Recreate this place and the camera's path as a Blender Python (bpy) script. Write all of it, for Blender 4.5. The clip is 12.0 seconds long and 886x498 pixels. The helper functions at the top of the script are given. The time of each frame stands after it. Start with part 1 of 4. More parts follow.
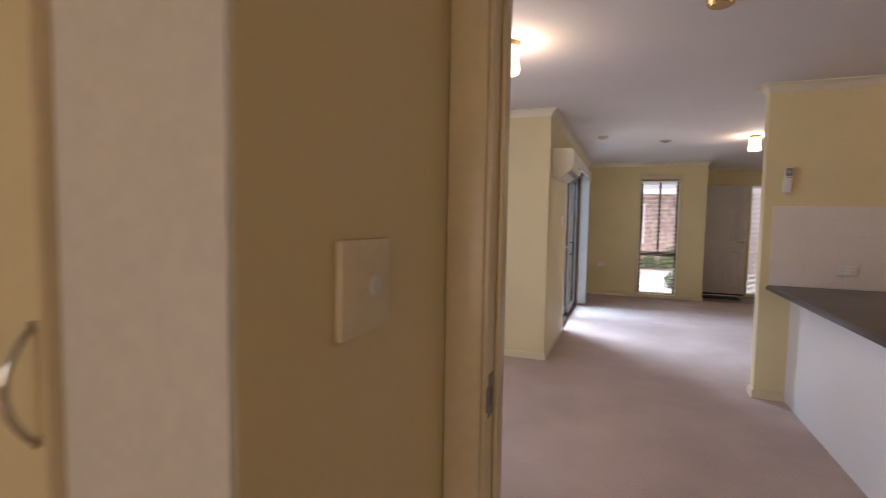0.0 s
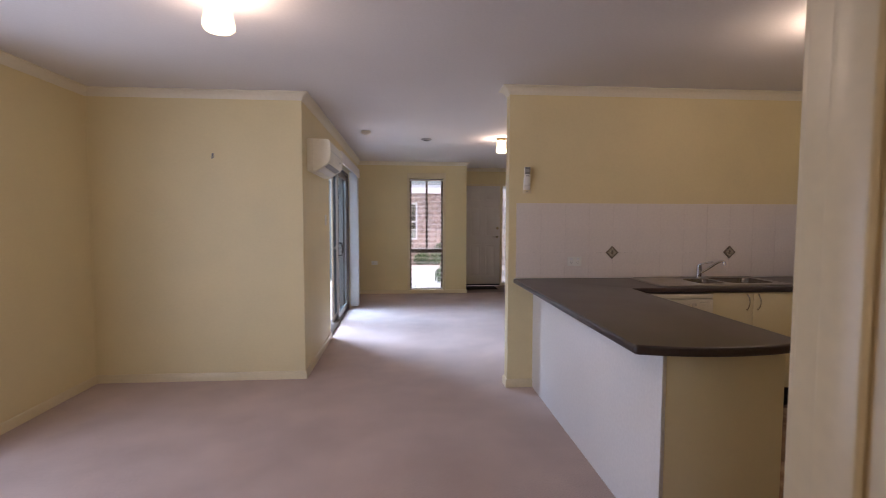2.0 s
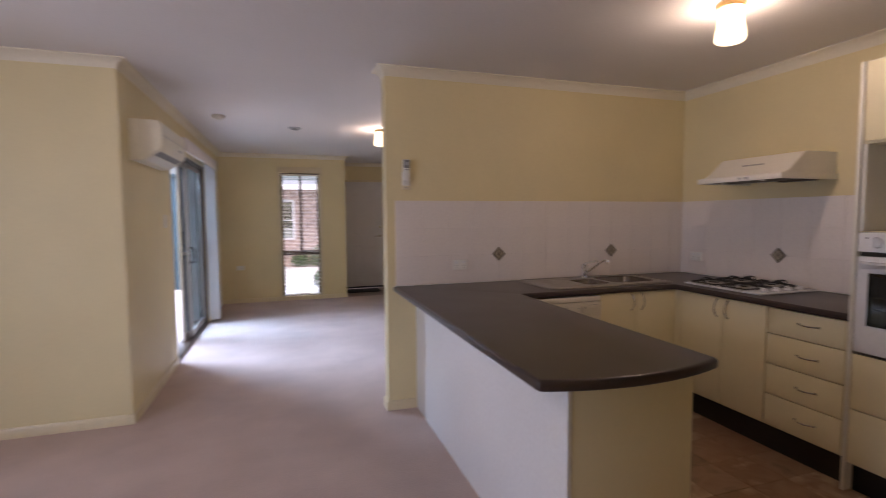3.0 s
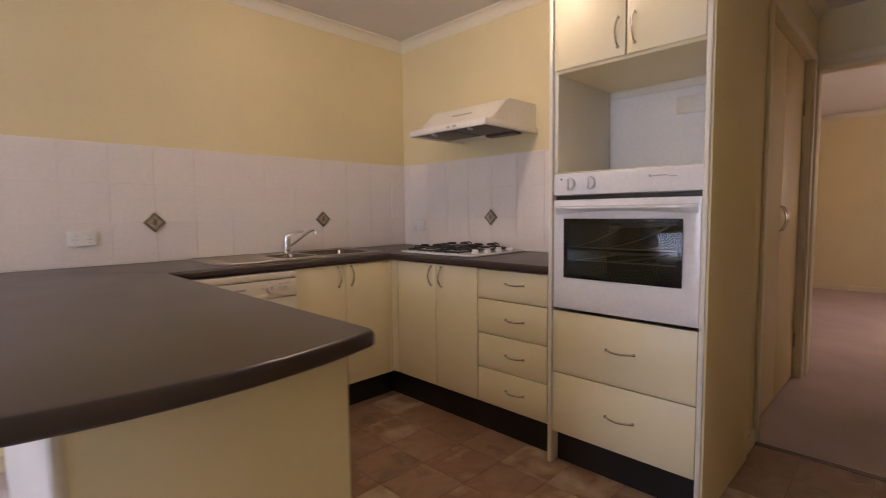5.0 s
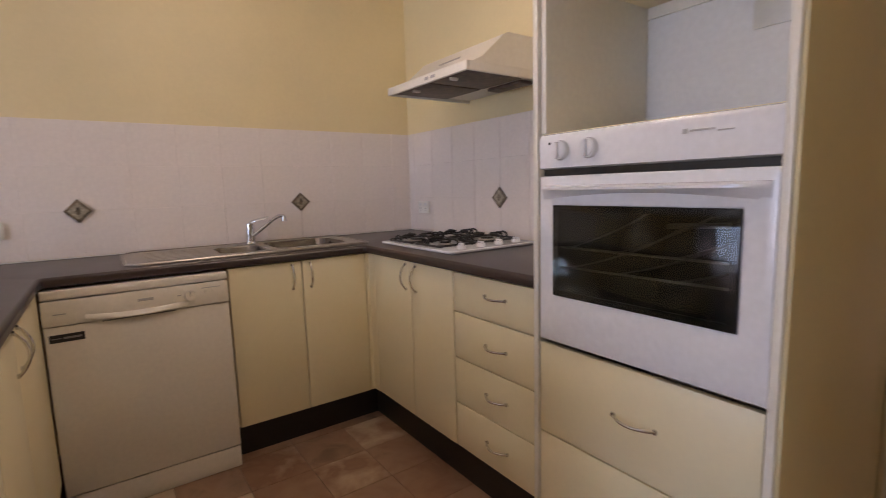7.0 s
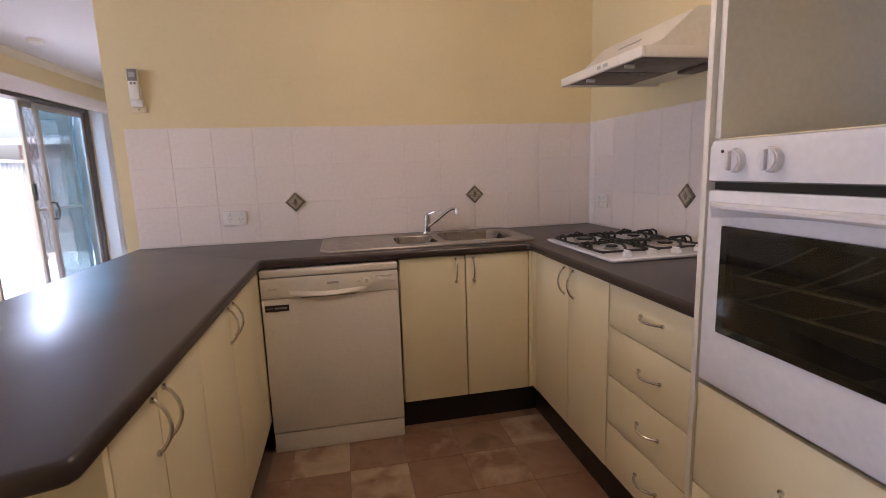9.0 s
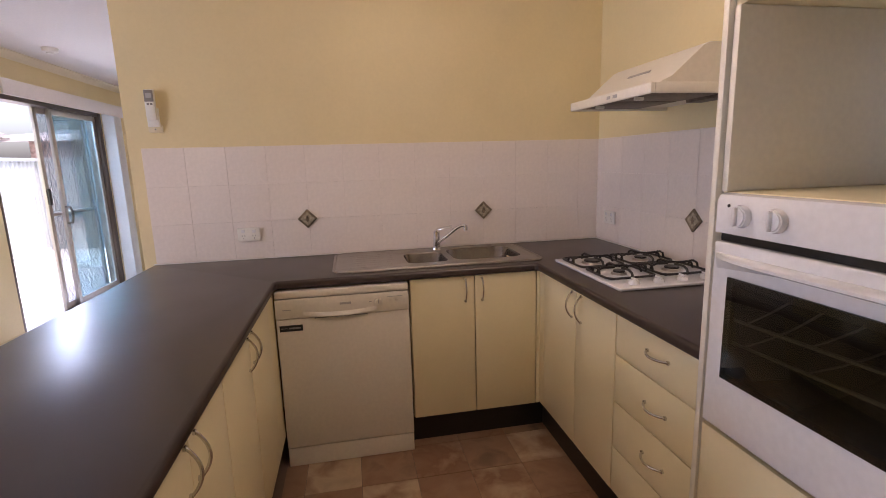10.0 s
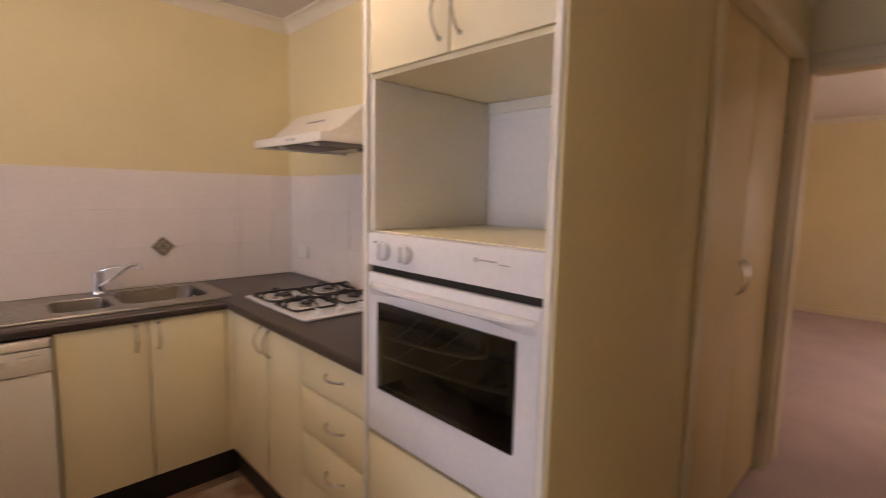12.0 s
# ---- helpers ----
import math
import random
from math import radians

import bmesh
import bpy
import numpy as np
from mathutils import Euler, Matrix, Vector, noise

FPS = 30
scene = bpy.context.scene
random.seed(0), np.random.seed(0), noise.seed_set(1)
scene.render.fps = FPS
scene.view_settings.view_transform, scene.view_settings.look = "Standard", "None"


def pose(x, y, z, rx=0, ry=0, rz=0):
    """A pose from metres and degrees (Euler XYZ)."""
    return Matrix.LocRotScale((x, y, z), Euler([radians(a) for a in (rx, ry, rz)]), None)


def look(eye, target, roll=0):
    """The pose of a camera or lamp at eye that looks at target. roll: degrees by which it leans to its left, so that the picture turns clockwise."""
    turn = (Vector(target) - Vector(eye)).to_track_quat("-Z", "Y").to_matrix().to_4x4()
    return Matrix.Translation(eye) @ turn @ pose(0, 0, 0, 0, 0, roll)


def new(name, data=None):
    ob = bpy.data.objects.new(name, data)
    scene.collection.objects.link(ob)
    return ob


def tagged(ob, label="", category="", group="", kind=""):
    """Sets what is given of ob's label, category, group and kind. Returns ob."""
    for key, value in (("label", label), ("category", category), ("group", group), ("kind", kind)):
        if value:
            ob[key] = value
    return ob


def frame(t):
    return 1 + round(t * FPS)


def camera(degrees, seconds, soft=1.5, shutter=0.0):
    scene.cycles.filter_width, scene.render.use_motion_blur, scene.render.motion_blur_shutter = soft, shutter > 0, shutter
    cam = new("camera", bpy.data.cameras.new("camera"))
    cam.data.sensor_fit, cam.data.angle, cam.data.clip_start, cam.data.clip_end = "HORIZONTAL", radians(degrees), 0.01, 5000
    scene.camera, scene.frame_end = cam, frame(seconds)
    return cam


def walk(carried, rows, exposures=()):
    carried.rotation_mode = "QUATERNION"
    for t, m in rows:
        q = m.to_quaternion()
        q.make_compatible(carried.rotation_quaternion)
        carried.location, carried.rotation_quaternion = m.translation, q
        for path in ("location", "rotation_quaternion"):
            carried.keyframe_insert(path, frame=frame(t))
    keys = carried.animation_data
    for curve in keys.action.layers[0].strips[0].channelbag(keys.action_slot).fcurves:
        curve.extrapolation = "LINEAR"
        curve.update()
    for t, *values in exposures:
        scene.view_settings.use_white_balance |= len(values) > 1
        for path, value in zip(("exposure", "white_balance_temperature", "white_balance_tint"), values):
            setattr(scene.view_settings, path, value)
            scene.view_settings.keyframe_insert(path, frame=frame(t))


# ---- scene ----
# ---- camera and its walk ----
cam = camera(85.5, 12.0, 0.8, 0.5)
PATH = [
    (0, 0.300, 0.327, 1.376, -3.65, 0.96, 20.85),
    (0.5, 0.280, 0.481, 1.368, -3.48, 1.06, 13.53),
    (1, 0.285, 0.545, 1.372, -3.16, 0.87, 4.60),
    (1.5, 0.342, 0.666, 1.356, -3.23, 0.48, -0.76),
    (2, 0.462, 0.865, 1.377, -3.50, 0.11, -4.43),
    (2.5, 0.568, 1.127, 1.378, -3.54, -0.23, -7.89),
    (3, 0.623, 1.345, 1.398, -3.89, -0.37, -17.97),
    (3.5, 0.804, 1.557, 1.341, -4.10, -0.79, -27.82),
    (3.7, 0.881, 1.621, 1.313, -3.98, -0.81, -31.03),
    (5.3, 1.576, 1.824, 1.117, -4.84, -0.76, -46.34),
    (5.5, 1.678, 1.852, 1.106, -5.28, -0.80, -46.71),
    (6, 1.899, 1.893, 1.109, -5.97, -0.72, -46.63),
    (6.5, 2.101, 1.944, 1.140, -6.63, -0.92, -43.77),
    (7, 2.238, 1.973, 1.173, -7.39, -1.63, -35.22),
    (7.5, 2.345, 2.044, 1.174, -7.60, -1.71, -26.81),
    (7.7, 2.337, 2.058, 1.182, -7.61, -1.80, -24.41),
    (9.3, 2.422, 1.919, 1.308, -9.90, -1.80, -10.49),
    (9.5, 2.417, 1.914, 1.345, -10.15, -1.76, -10.45),
    (10, 2.391, 1.924, 1.403, -10.35, -1.66, -10.74),
    (10.5, 2.385, 1.919, 1.422, -9.76, -1.00, -14.13),
    (11, 2.388, 1.876, 1.423, -8.33, -0.01, -20.96),
    (11.5, 2.417, 1.828, 1.431, -7.52, 0.44, -31.48),
    (12, 2.464, 1.807, 1.420, -6.57, 1.13, -44.21),
]
walk(cam, [(t, pose(x, y, z, 90 + p, 0, yaw) @ pose(0, 0, 0, 0, 0, r)) for t, x, y, z, p, r, yaw in PATH],
     exposures=[(0, 0.93, 6900, 27), (1.5, 0.92, 6400, 28), (3.7, 0.9, 6400, 30), (5.5, 1.8, 6500, 26), (7.5, 1.75, 6050, 27), (9.5, 1.74, 6300, 31), (12, 1.8, 6800, 31)])

# ---- world, sun, large lights ----
world = bpy.data.worlds.new("overcast_sky")
scene.world = world
world.use_nodes = True
wn = world.node_tree
sky = wn.nodes.new("ShaderNodeTexSky")
sky.sky_type, sky.sun_disc = "NISHITA", False
sky.dust_density = 5.0
sky.sun_elevation, sky.sun_rotation = radians(60), radians(142)
wn.nodes["Background"].inputs["Strength"].default_value = 0.15
wn.links.new(sky.outputs[0], wn.nodes["Background"].inputs["Color"])
SUN, LAMP, DAY = 2.2, 4.4, 20.0
sun = new("sun", bpy.data.lights.new("sun", "SUN"))
sun.data.energy, sun.data.angle, sun.data.color = SUN, radians(12), (1, 0.97, 0.93)
sun.matrix_world = look((0, 0, 10), (-0.35 * 6, 0.45 * 6, 10 - 1.0 * 6))


def opening_light(name, centre, toward, sx, sy, watts, colour=(0.80, 0.88, 1.0)):
    lamp = new(name, bpy.data.lights.new(name, "AREA"))
    lamp.data.shape, lamp.data.size, lamp.data.size_y = "RECTANGLE", sx, sy
    lamp.data.energy, lamp.data.color = watts, colour
    lamp.matrix_world = look(centre, toward)
    return lamp


opening_light("daylight_sliding_door", (-3.1, 8.5, 3.3), (0.7, 6.2, 0.5), 2.4, 1.4, DAY * 24.0, (0.52, 0.75, 1.0))
# extra unseen lamp past the sliding door, added for the glare on the worktop
opening_light("worktop_glare_lamp", (-2.6, 12.2, 3.0), (1.4, 3.2, 0.9), 1.8, 0.9, DAY * 4.0, (0.62, 0.80, 1.0))
opening_light("daylight_front_window", (0.81, 11.7, 3.3), (0.81, 9.2, 0.4), 1.4, 1.6, DAY * 5.0)
opening_light("daylight_sidelight", (2.62, 12.4, 3.4), (2.62, 10.4, 0.4), 1.0, 1.4, DAY * 2.0)
opening_light("daylight_dining_door", (-2.42, 2.62, 1.2), (0.6, 4.8, 0.8), 1.5, 1.7, DAY * 0.75, (0.62, 0.78, 1.0))
# warm fill added in the bedroom; the window opening behind it is assumed
opening_light("bedroom_fill_lamp", (8.0, 0.07, 1.5), (8.0, 3, 1.0), 1.6, 1.0, DAY * 0.15, (1.0, 0.74, 0.50))
# fill lamp added behind the start; no hall window is known
opening_light("hall_fill_lamp", (0.3, -2.33, 1.5), (0.1, 2, 1.2), 1.2, 1.0, DAY * 0.21, (1.0, 0.90, 0.66))

# ---- materials ----
def mat(name, colour, rough=0.5, metal=0.0, var=0.06, scale=3.0, bump=0.0, bscale=200.0, fine=0.03, fscale=60.0,
        coat=0.0, rand=0.0, spec=0.5, stain=None):
    m = bpy.data.materials.new(name)
    m.use_nodes = True
    nt = m.node_tree
    b = nt.nodes["Principled BSDF"]
    b.inputs["Roughness"].default_value, b.inputs["Metallic"].default_value = rough, metal
    b.inputs["Coat Weight"].default_value = coat
    b.inputs["Specular IOR Level"].default_value = spec
    b.inputs["Coat Roughness"].default_value = 0.15
    tc = nt.nodes.new("ShaderNodeTexCoord")

    def noise_node(sc, det=4):
        n = nt.nodes.new("ShaderNodeTexNoise")
        n.inputs["Scale"].default_value, n.inputs["Detail"].default_value = sc, det
        nt.links.new(tc.outputs["Object"], n.inputs["Vector"])
        return n
    n1, n2 = noise_node(scale), noise_node(fscale, 3)
    dark = [c * (1 - var * 2) for c in colour]
    light = [min(1, c * (1 + var * 2)) for c in colour]
    if stain:
        dark = stain
    r1 = nt.nodes.new("ShaderNodeValToRGB")
    r1.color_ramp.elements[0].color, r1.color_ramp.elements[1].color = (*dark, 1), (*light, 1)
    r1.color_ramp.elements[0].position, r1.color_ramp.elements[1].position = 0.3, 0.72
    nt.links.new(n1.outputs["Fac"], r1.inputs["Fac"])
    mul = nt.nodes.new("ShaderNodeMix")
    mul.data_type, mul.blend_type = "RGBA", "MULTIPLY"
    mul.inputs["Factor"].default_value = 1.0
    r2 = nt.nodes.new("ShaderNodeValToRGB")
    lo, hi = 1 - fine * 2, 1.0
    r2.color_ramp.elements[0].color, r2.color_ramp.elements[1].color = (lo, lo, lo, 1), (hi, hi, hi, 1)
    r2.color_ramp.elements[0].position, r2.color_ramp.elements[1].position = 0.3, 0.7
    nt.links.new(n2.outputs["Fac"], r2.inputs["Fac"])
    nt.links.new(r1.outputs["Color"], mul.inputs["A"])
    nt.links.new(r2.outputs["Color"], mul.inputs["B"])
    out = mul.outputs["Result"]
    if rand:
        info = nt.nodes.new("ShaderNodeObjectInfo")
        hsv = nt.nodes.new("ShaderNodeHueSaturation")
        mr = nt.nodes.new("ShaderNodeMapRange")
        mr.inputs["To Min"].default_value, mr.inputs["To Max"].default_value = 1 - rand, 1 + rand
        nt.links.new(info.outputs["Random"], mr.inputs["Value"])
        nt.links.new(mr.outputs["Result"], hsv.inputs["Value"])
        nt.links.new(out, hsv.inputs["Color"])
        out = hsv.outputs["Color"]
    nt.links.new(out, b.inputs["Base Color"])
    rr = nt.nodes.new("ShaderNodeMapRange")
    rr.inputs["To Min"].default_value, rr.inputs["To Max"].default_value = max(0.02, rough - 0.06), min(1, rough + 0.06)
    nt.links.new(n1.outputs["Fac"], rr.inputs["Value"])
    nt.links.new(rr.outputs["Result"], b.inputs["Roughness"])
    if bump:
        n3 = noise_node(bscale, 2)
        bp = nt.nodes.new("ShaderNodeBump")
        bp.inputs["Strength"].default_value, bp.inputs["Distance"].default_value = bump, 0.002
        nt.links.new(n3.outputs["Fac"], bp.inputs["Height"])
        nt.links.new(bp.outputs["Normal"], b.inputs["Normal"])
    return m


def glow(name, colour, strength):
    m = bpy.data.materials.new(name)
    m.use_nodes = True
    b = m.node_tree.nodes["Principled BSDF"]
    b.inputs["Base Color"].default_value = (*colour, 1)
    b.inputs["Emission Color"].default_value = (*colour, 1)
    b.inputs["Emission Strength"].default_value = strength
    b.inputs["Roughness"].default_value = 0.2
    return m


def glass(name, colour=(1, 1, 1), rough=0.0):
    m = bpy.data.materials.new(name)
    m.use_nodes = True
    b = m.node_tree.nodes["Principled BSDF"]
    b.inputs["Base Color"].default_value = (*colour, 1)
    b.inputs["Transmission Weight"].default_value = 1
    b.inputs["Roughness"].default_value, b.inputs["IOR"].default_value = rough, 1.45
    return m


M_WALL = mat("cream_wall_paint", (0.75, 0.63, 0.36), 0.55, var=0.025, scale=1.3, bump=0.08, bscale=70, fine=0.015)
M_TRIM = mat("cream_gloss_trim_paint", (0.74, 0.62, 0.40), 0.32, var=0.03, scale=2.5)
# cream cupboard paint with the corridor's warm light mixed into its colour
M_PDOOR = mat("warm_lit_cream_satin_paint", (0.74, 0.55, 0.24), 0.42, var=0.03, scale=2)
M_CEIL = mat("white_ceiling_paint", (0.76, 0.72, 0.69), 0.8, var=0.02, scale=0.9, bump=0.06, bscale=60, fine=0.02)
M_CORN = mat("cream_white_cornice_paint", (0.79, 0.72, 0.57), 0.6, var=0.02, scale=2)
M_CAB = mat("cream_cabinet_laminate", (0.84, 0.75, 0.50), 0.38, var=0.02, scale=1.6, fine=0.01)
M_CABW = mat("white_cabinet_edge", (0.82, 0.78, 0.68), 0.4, var=0.02)
M_PANEL = mat("white_peninsula_panel", (0.86, 0.85, 0.83), 0.38, var=0.02, scale=1.2)
M_KICK = mat("black_kickboard", (0.012, 0.012, 0.013), 0.35, var=0.1)
M_BENCH = mat("dark_brown_laminate", (0.037, 0.024, 0.022), 0.30, var=0.02, scale=3, fine=0.01, fscale=30, spec=0.65)
M_STEEL = mat("brushed_stainless_steel", (0.42, 0.39, 0.36), 0.32, 1.0, var=0.06, scale=9, bump=0.06, bscale=260)
# the bowls take a darker, smoother steel than the rim
M_BOWL = mat("dark_steel_bowl", (0.24, 0.22, 0.20), 0.22, 1.0, var=0.08, scale=14)
M_CHROME = mat("polished_chrome", (0.78, 0.78, 0.80), 0.10, 1.0, var=0.03)
M_NICKEL = mat("satin_nickel_handle", (0.66, 0.64, 0.60), 0.24, 1.0, var=0.05)
M_WHITE = mat("white_enamel", (0.80, 0.80, 0.82), 0.18, var=0.015, scale=2, coat=0.4)
M_DW = mat("off_white_appliance_enamel", (0.79, 0.745, 0.66), 0.3, var=0.015, scale=2, coat=0.2)
M_PLAST = mat("white_plastic", (0.80, 0.78, 0.72), 0.35, var=0.02)
M_ACP = mat("aged_cream_plastic", (0.78, 0.74, 0.60), 0.35, var=0.03)
M_SWITCH = mat("cream_switch_plastic", (0.74, 0.64, 0.44), 0.35, var=0.02)
M_GREY = mat("grey_plastic", (0.23, 0.22, 0.21), 0.45, var=0.05)
M_PRINT = mat("grey_print", (0.42, 0.41, 0.40), 0.5)
M_BLACK = mat("black_plastic", (0.014, 0.014, 0.015), 0.3, var=0.1)
M_IRON = mat("black_enamelled_iron", (0.016, 0.015, 0.015), 0.45, var=0.2, bump=0.2, bscale=300)
M_OVENIN = mat("dark_oven_enamel", (0.045, 0.048, 0.042), 0.35, var=0.1)
M_FILTER = mat("greasy_hood_filter", (0.14, 0.11, 0.085), 0.5, 0.4, var=0.2, scale=30)
M_HOOD = mat("aged_white_hood_enamel", (0.80, 0.76, 0.68), 0.3, var=0.02, coat=0.2)
M_TILE = mat("white_glazed_wall_tile", (0.82, 0.745, 0.69), 0.16, var=0.01, scale=4, rand=0.006, coat=0.3)
M_GROUT = mat("pale_grout", (0.80, 0.72, 0.66), 0.8, var=0.06, scale=8)
M_DECO = mat("olive_brown_decorative_tile", (0.17, 0.13, 0.085), 0.3, var=0.3, scale=60)
M_DECO2 = mat("pale_tile_motif", (0.36, 0.31, 0.23), 0.35, var=0.2, scale=80)
M_VINYL = mat("brown_stone_pattern_vinyl", (0.30, 0.18, 0.12), 0.36, bump=0.08, bscale=60)


def vinyl_nodes(m):
    nt = m.node_tree
    b = nt.nodes["Principled BSDF"]
    info = nt.nodes.new("ShaderNodeObjectInfo")
    tc = nt.nodes.new("ShaderNodeTexCoord")
    off = nt.nodes.new("ShaderNodeVectorMath")
    off.operation = "MULTIPLY_ADD"
    off.inputs[1].default_value = (1, 1, 1)
    scl = nt.nodes.new("ShaderNodeMath")
    scl.operation = "MULTIPLY"
    scl.inputs[1].default_value = 47.0
    nt.links.new(info.outputs["Random"], scl.inputs[0])
    nt.links.new(tc.outputs["Object"], off.inputs[0])
    nt.links.new(scl.outputs[0], off.inputs[2])
    cols = nt.nodes.new("ShaderNodeValToRGB")
    cr = cols.color_ramp
    cr.elements[0].color, cr.elements[1].color = (0.125, 0.075, 0.048, 1), (0.36, 0.28, 0.185, 1)
    for p, c in ((0.25, (0.33, 0.205, 0.128, 1)), (0.5, (0.25, 0.130, 0.076, 1)), (0.75, (0.52, 0.39, 0.255, 1))):
        cr.elements.new(p).color = c
    n = nt.nodes.new("ShaderNodeTexNoise")
    n.inputs["Scale"].default_value, n.inputs["Detail"].default_value, n.inputs["Distortion"].default_value = 8.0, 7, 0.45
    nt.links.new(off.outputs[0], n.inputs["Vector"])
    add = nt.nodes.new("ShaderNodeMath")
    add.operation = "MULTIPLY_ADD"
    add.inputs[1].default_value = 0.62
    add.use_clamp = True
    sub = nt.nodes.new("ShaderNodeMath")
    sub.operation = "MULTIPLY_ADD"
    sub.inputs[1].default_value, sub.inputs[2].default_value = 1.5, -0.55
    nt.links.new(n.outputs["Fac"], sub.inputs[0])
    half = nt.nodes.new("ShaderNodeMath")
    half.operation = "MULTIPLY"
    half.inputs[1].default_value = 0.55
    nt.links.new(sub.outputs[0], half.inputs[0])
    nt.links.new(info.outputs["Random"], add.inputs[0])
    nt.links.new(half.outputs[0], add.inputs[2])
    nt.links.new(add.outputs[0], cols.inputs["Fac"])
    nt.links.new(cols.outputs["Color"], b.inputs["Base Color"])


vinyl_nodes(M_VINYL)
M_VJOINT = mat("vinyl_joint", (0.20, 0.14, 0.10), 0.5)
M_CARPET = mat("beige_pink_carpet", (0.60, 0.47, 0.41), 0.95, var=0.05, scale=2.2, bump=0.6, bscale=160, fine=0.10, fscale=130, spec=0.1)
M_BRONZE = mat("bronze_anodised_aluminium", (0.13, 0.095, 0.07), 0.4, 0.6, var=0.06)
M_ALU = mat("silver_grey_aluminium", (0.42, 0.38, 0.34), 0.4, 0.5, var=0.05)
M_MESH = mat("grey_security_mesh", (0.11, 0.12, 0.13), 0.5, 0.3)
M_FLY = mat("dark_insect_screen_wire", (0.03, 0.045, 0.055), 0.5, 0.2)
M_BLIND = mat("white_blind_slats", (0.80, 0.78, 0.74), 0.5, var=0.02)
M_DOORP = mat("white_door_paint", (0.74, 0.69, 0.66), 0.4, var=0.02, scale=2)
M_BRASS = mat("brass_lamp_base", (0.55, 0.38, 0.16), 0.3, 1.0, var=0.08)
# red brown brick, lightened so the flare through the window sits in its colour
M_BRICK = mat("flare_paled_red_brick", (0.50, 0.38, 0.34), 0.85, var=0.2, scale=9, rand=0.18, bump=0.3, bscale=80)
M_MORTAR = mat("pale_mortar", (0.45, 0.40, 0.36), 0.9, var=0.08)
M_CONC = mat("pale_concrete_paving", (0.52, 0.50, 0.47), 0.85, var=0.07, scale=1.5, fine=0.08, bump=0.3, bscale=90)
M_FENCE = mat("pale_steel_fence", (0.30, 0.32, 0.33), 0.5, var=0.05, scale=2)
M_GATE = mat("dark_teal_fence_steel", (0.035, 0.075, 0.10), 0.45, var=0.12, scale=2)
M_ROOF = mat("grey_roof_tile", (0.23, 0.21, 0.20), 0.8, var=0.15, scale=6)
M_LEAF = mat("shrub_leaves", (0.06, 0.11, 0.035), 0.55, var=0.35, scale=14)
M_EARTH = mat("dark_garden_soil", (0.08, 0.06, 0.045), 0.95, var=0.2, scale=8)
M_ENTRY = mat("brown_entry_tile", (0.22, 0.14, 0.10), 0.4, var=0.15, scale=5)
M_MAT = mat("dark_doormat", (0.03, 0.028, 0.03), 0.95, var=0.2, scale=60, bump=0.6, bscale=300)
M_GLASS = glass("window_glass", (0.93, 0.97, 0.96))
M_TGLASS = glass("tinted_door_glass", (0.40, 0.62, 0.70))
M_OGLASS = glass("dark_oven_glass", (0.44, 0.48, 0.44))
M_SHADE = glow("lit_fluted_glass_shade", (1.0, 0.84, 0.52), 1.5)

# ---- mesh helpers ----
ORG = {}


def thing(name, at, label, category, group="", kind="", shift=(0, 0, 0)):
    """An Empty at the base of a thing; shift moves it with all its parts."""
    ob = new(name)
    ob.empty_display_size = 0.05
    ob.location = Vector(at) + Vector(shift)
    ORG[ob.name] = Vector(at)
    return tagged(ob, label, category, group, kind)


def finish(bm, name, material, smooth=False):
    me = bpy.data.meshes.new(name)
    bmesh.ops.recalc_face_normals(bm, faces=bm.faces)
    bm.to_mesh(me)
    bm.free()
    me.materials.append(material)
    if smooth:
        me.polygons.foreach_set("use_smooth", [smooth > 1 or p.area < 0.003 for p in me.polygons])
        me.set_sharp_from_angle(angle=radians(38))
    return me


def part(name, bm, material, parent, label="", smooth=True):
    o = ORG[parent.name]
    bmesh.ops.translate(bm, verts=bm.verts, vec=-o)
    ob = new(name, finish(bm, name, material, smooth))
    ob.parent = parent
    ORG[ob.name] = o
    return tagged(ob, label)


def structure(name, bm, material, label, smooth=False):
    ob = new(name, finish(bm, name, material, smooth))
    ORG[ob.name] = Vector((0, 0, 0))
    return tagged(ob, label, kind="structure")


def box(x0, x1, y0, y1, z0, z1, bev=0.0, bm=None, seg=2):
    own = bmesh.new()
    m = Matrix.Translation(((x0 + x1) / 2, (y0 + y1) / 2, (z0 + z1) / 2)) @ Matrix.Diagonal((abs(x1 - x0), abs(y1 - y0), abs(z1 - z0), 1))
    bmesh.ops.create_cube(own, size=1, matrix=m)
    if bev:
        bmesh.ops.bevel(own, geom=own.edges[:], offset=bev, segments=seg, affect="EDGES", profile=0.5)
    return merge(bm, own)


def merge(bm, own):
    if bm is None:
        return own
    tmp = bpy.data.meshes.new("tmp")
    own.to_mesh(tmp)
    own.free()
    bm.from_mesh(tmp)
    bpy.data.meshes.remove(tmp)
    return bm


def boxes(rows, bev=0.0):
    bm = bmesh.new()
    for r in rows:
        box(*r, bev=bev, bm=bm)
    return bm


def cyl(p, q, r, r2=None, seg=20, bm=None, bev=0.0):
    own = bmesh.new()
    p, q = Vector(p), Vector(q)
    d = q - p
    m = Matrix.Translation((p + q) / 2) @ d.to_track_quat("Z", "Y").to_matrix().to_4x4()
    bmesh.ops.create_cone(own, cap_ends=True, segments=seg, radius1=r, radius2=r if r2 is None else r2, depth=d.length, matrix=m)
    if bev:
        bmesh.ops.bevel(own, geom=[e for e in own.edges if len(e.link_faces) == 2 and any(len(f.verts) > 4 for f in e.link_faces)],
                        offset=bev, segments=2, affect="EDGES")
    return merge(bm, own)


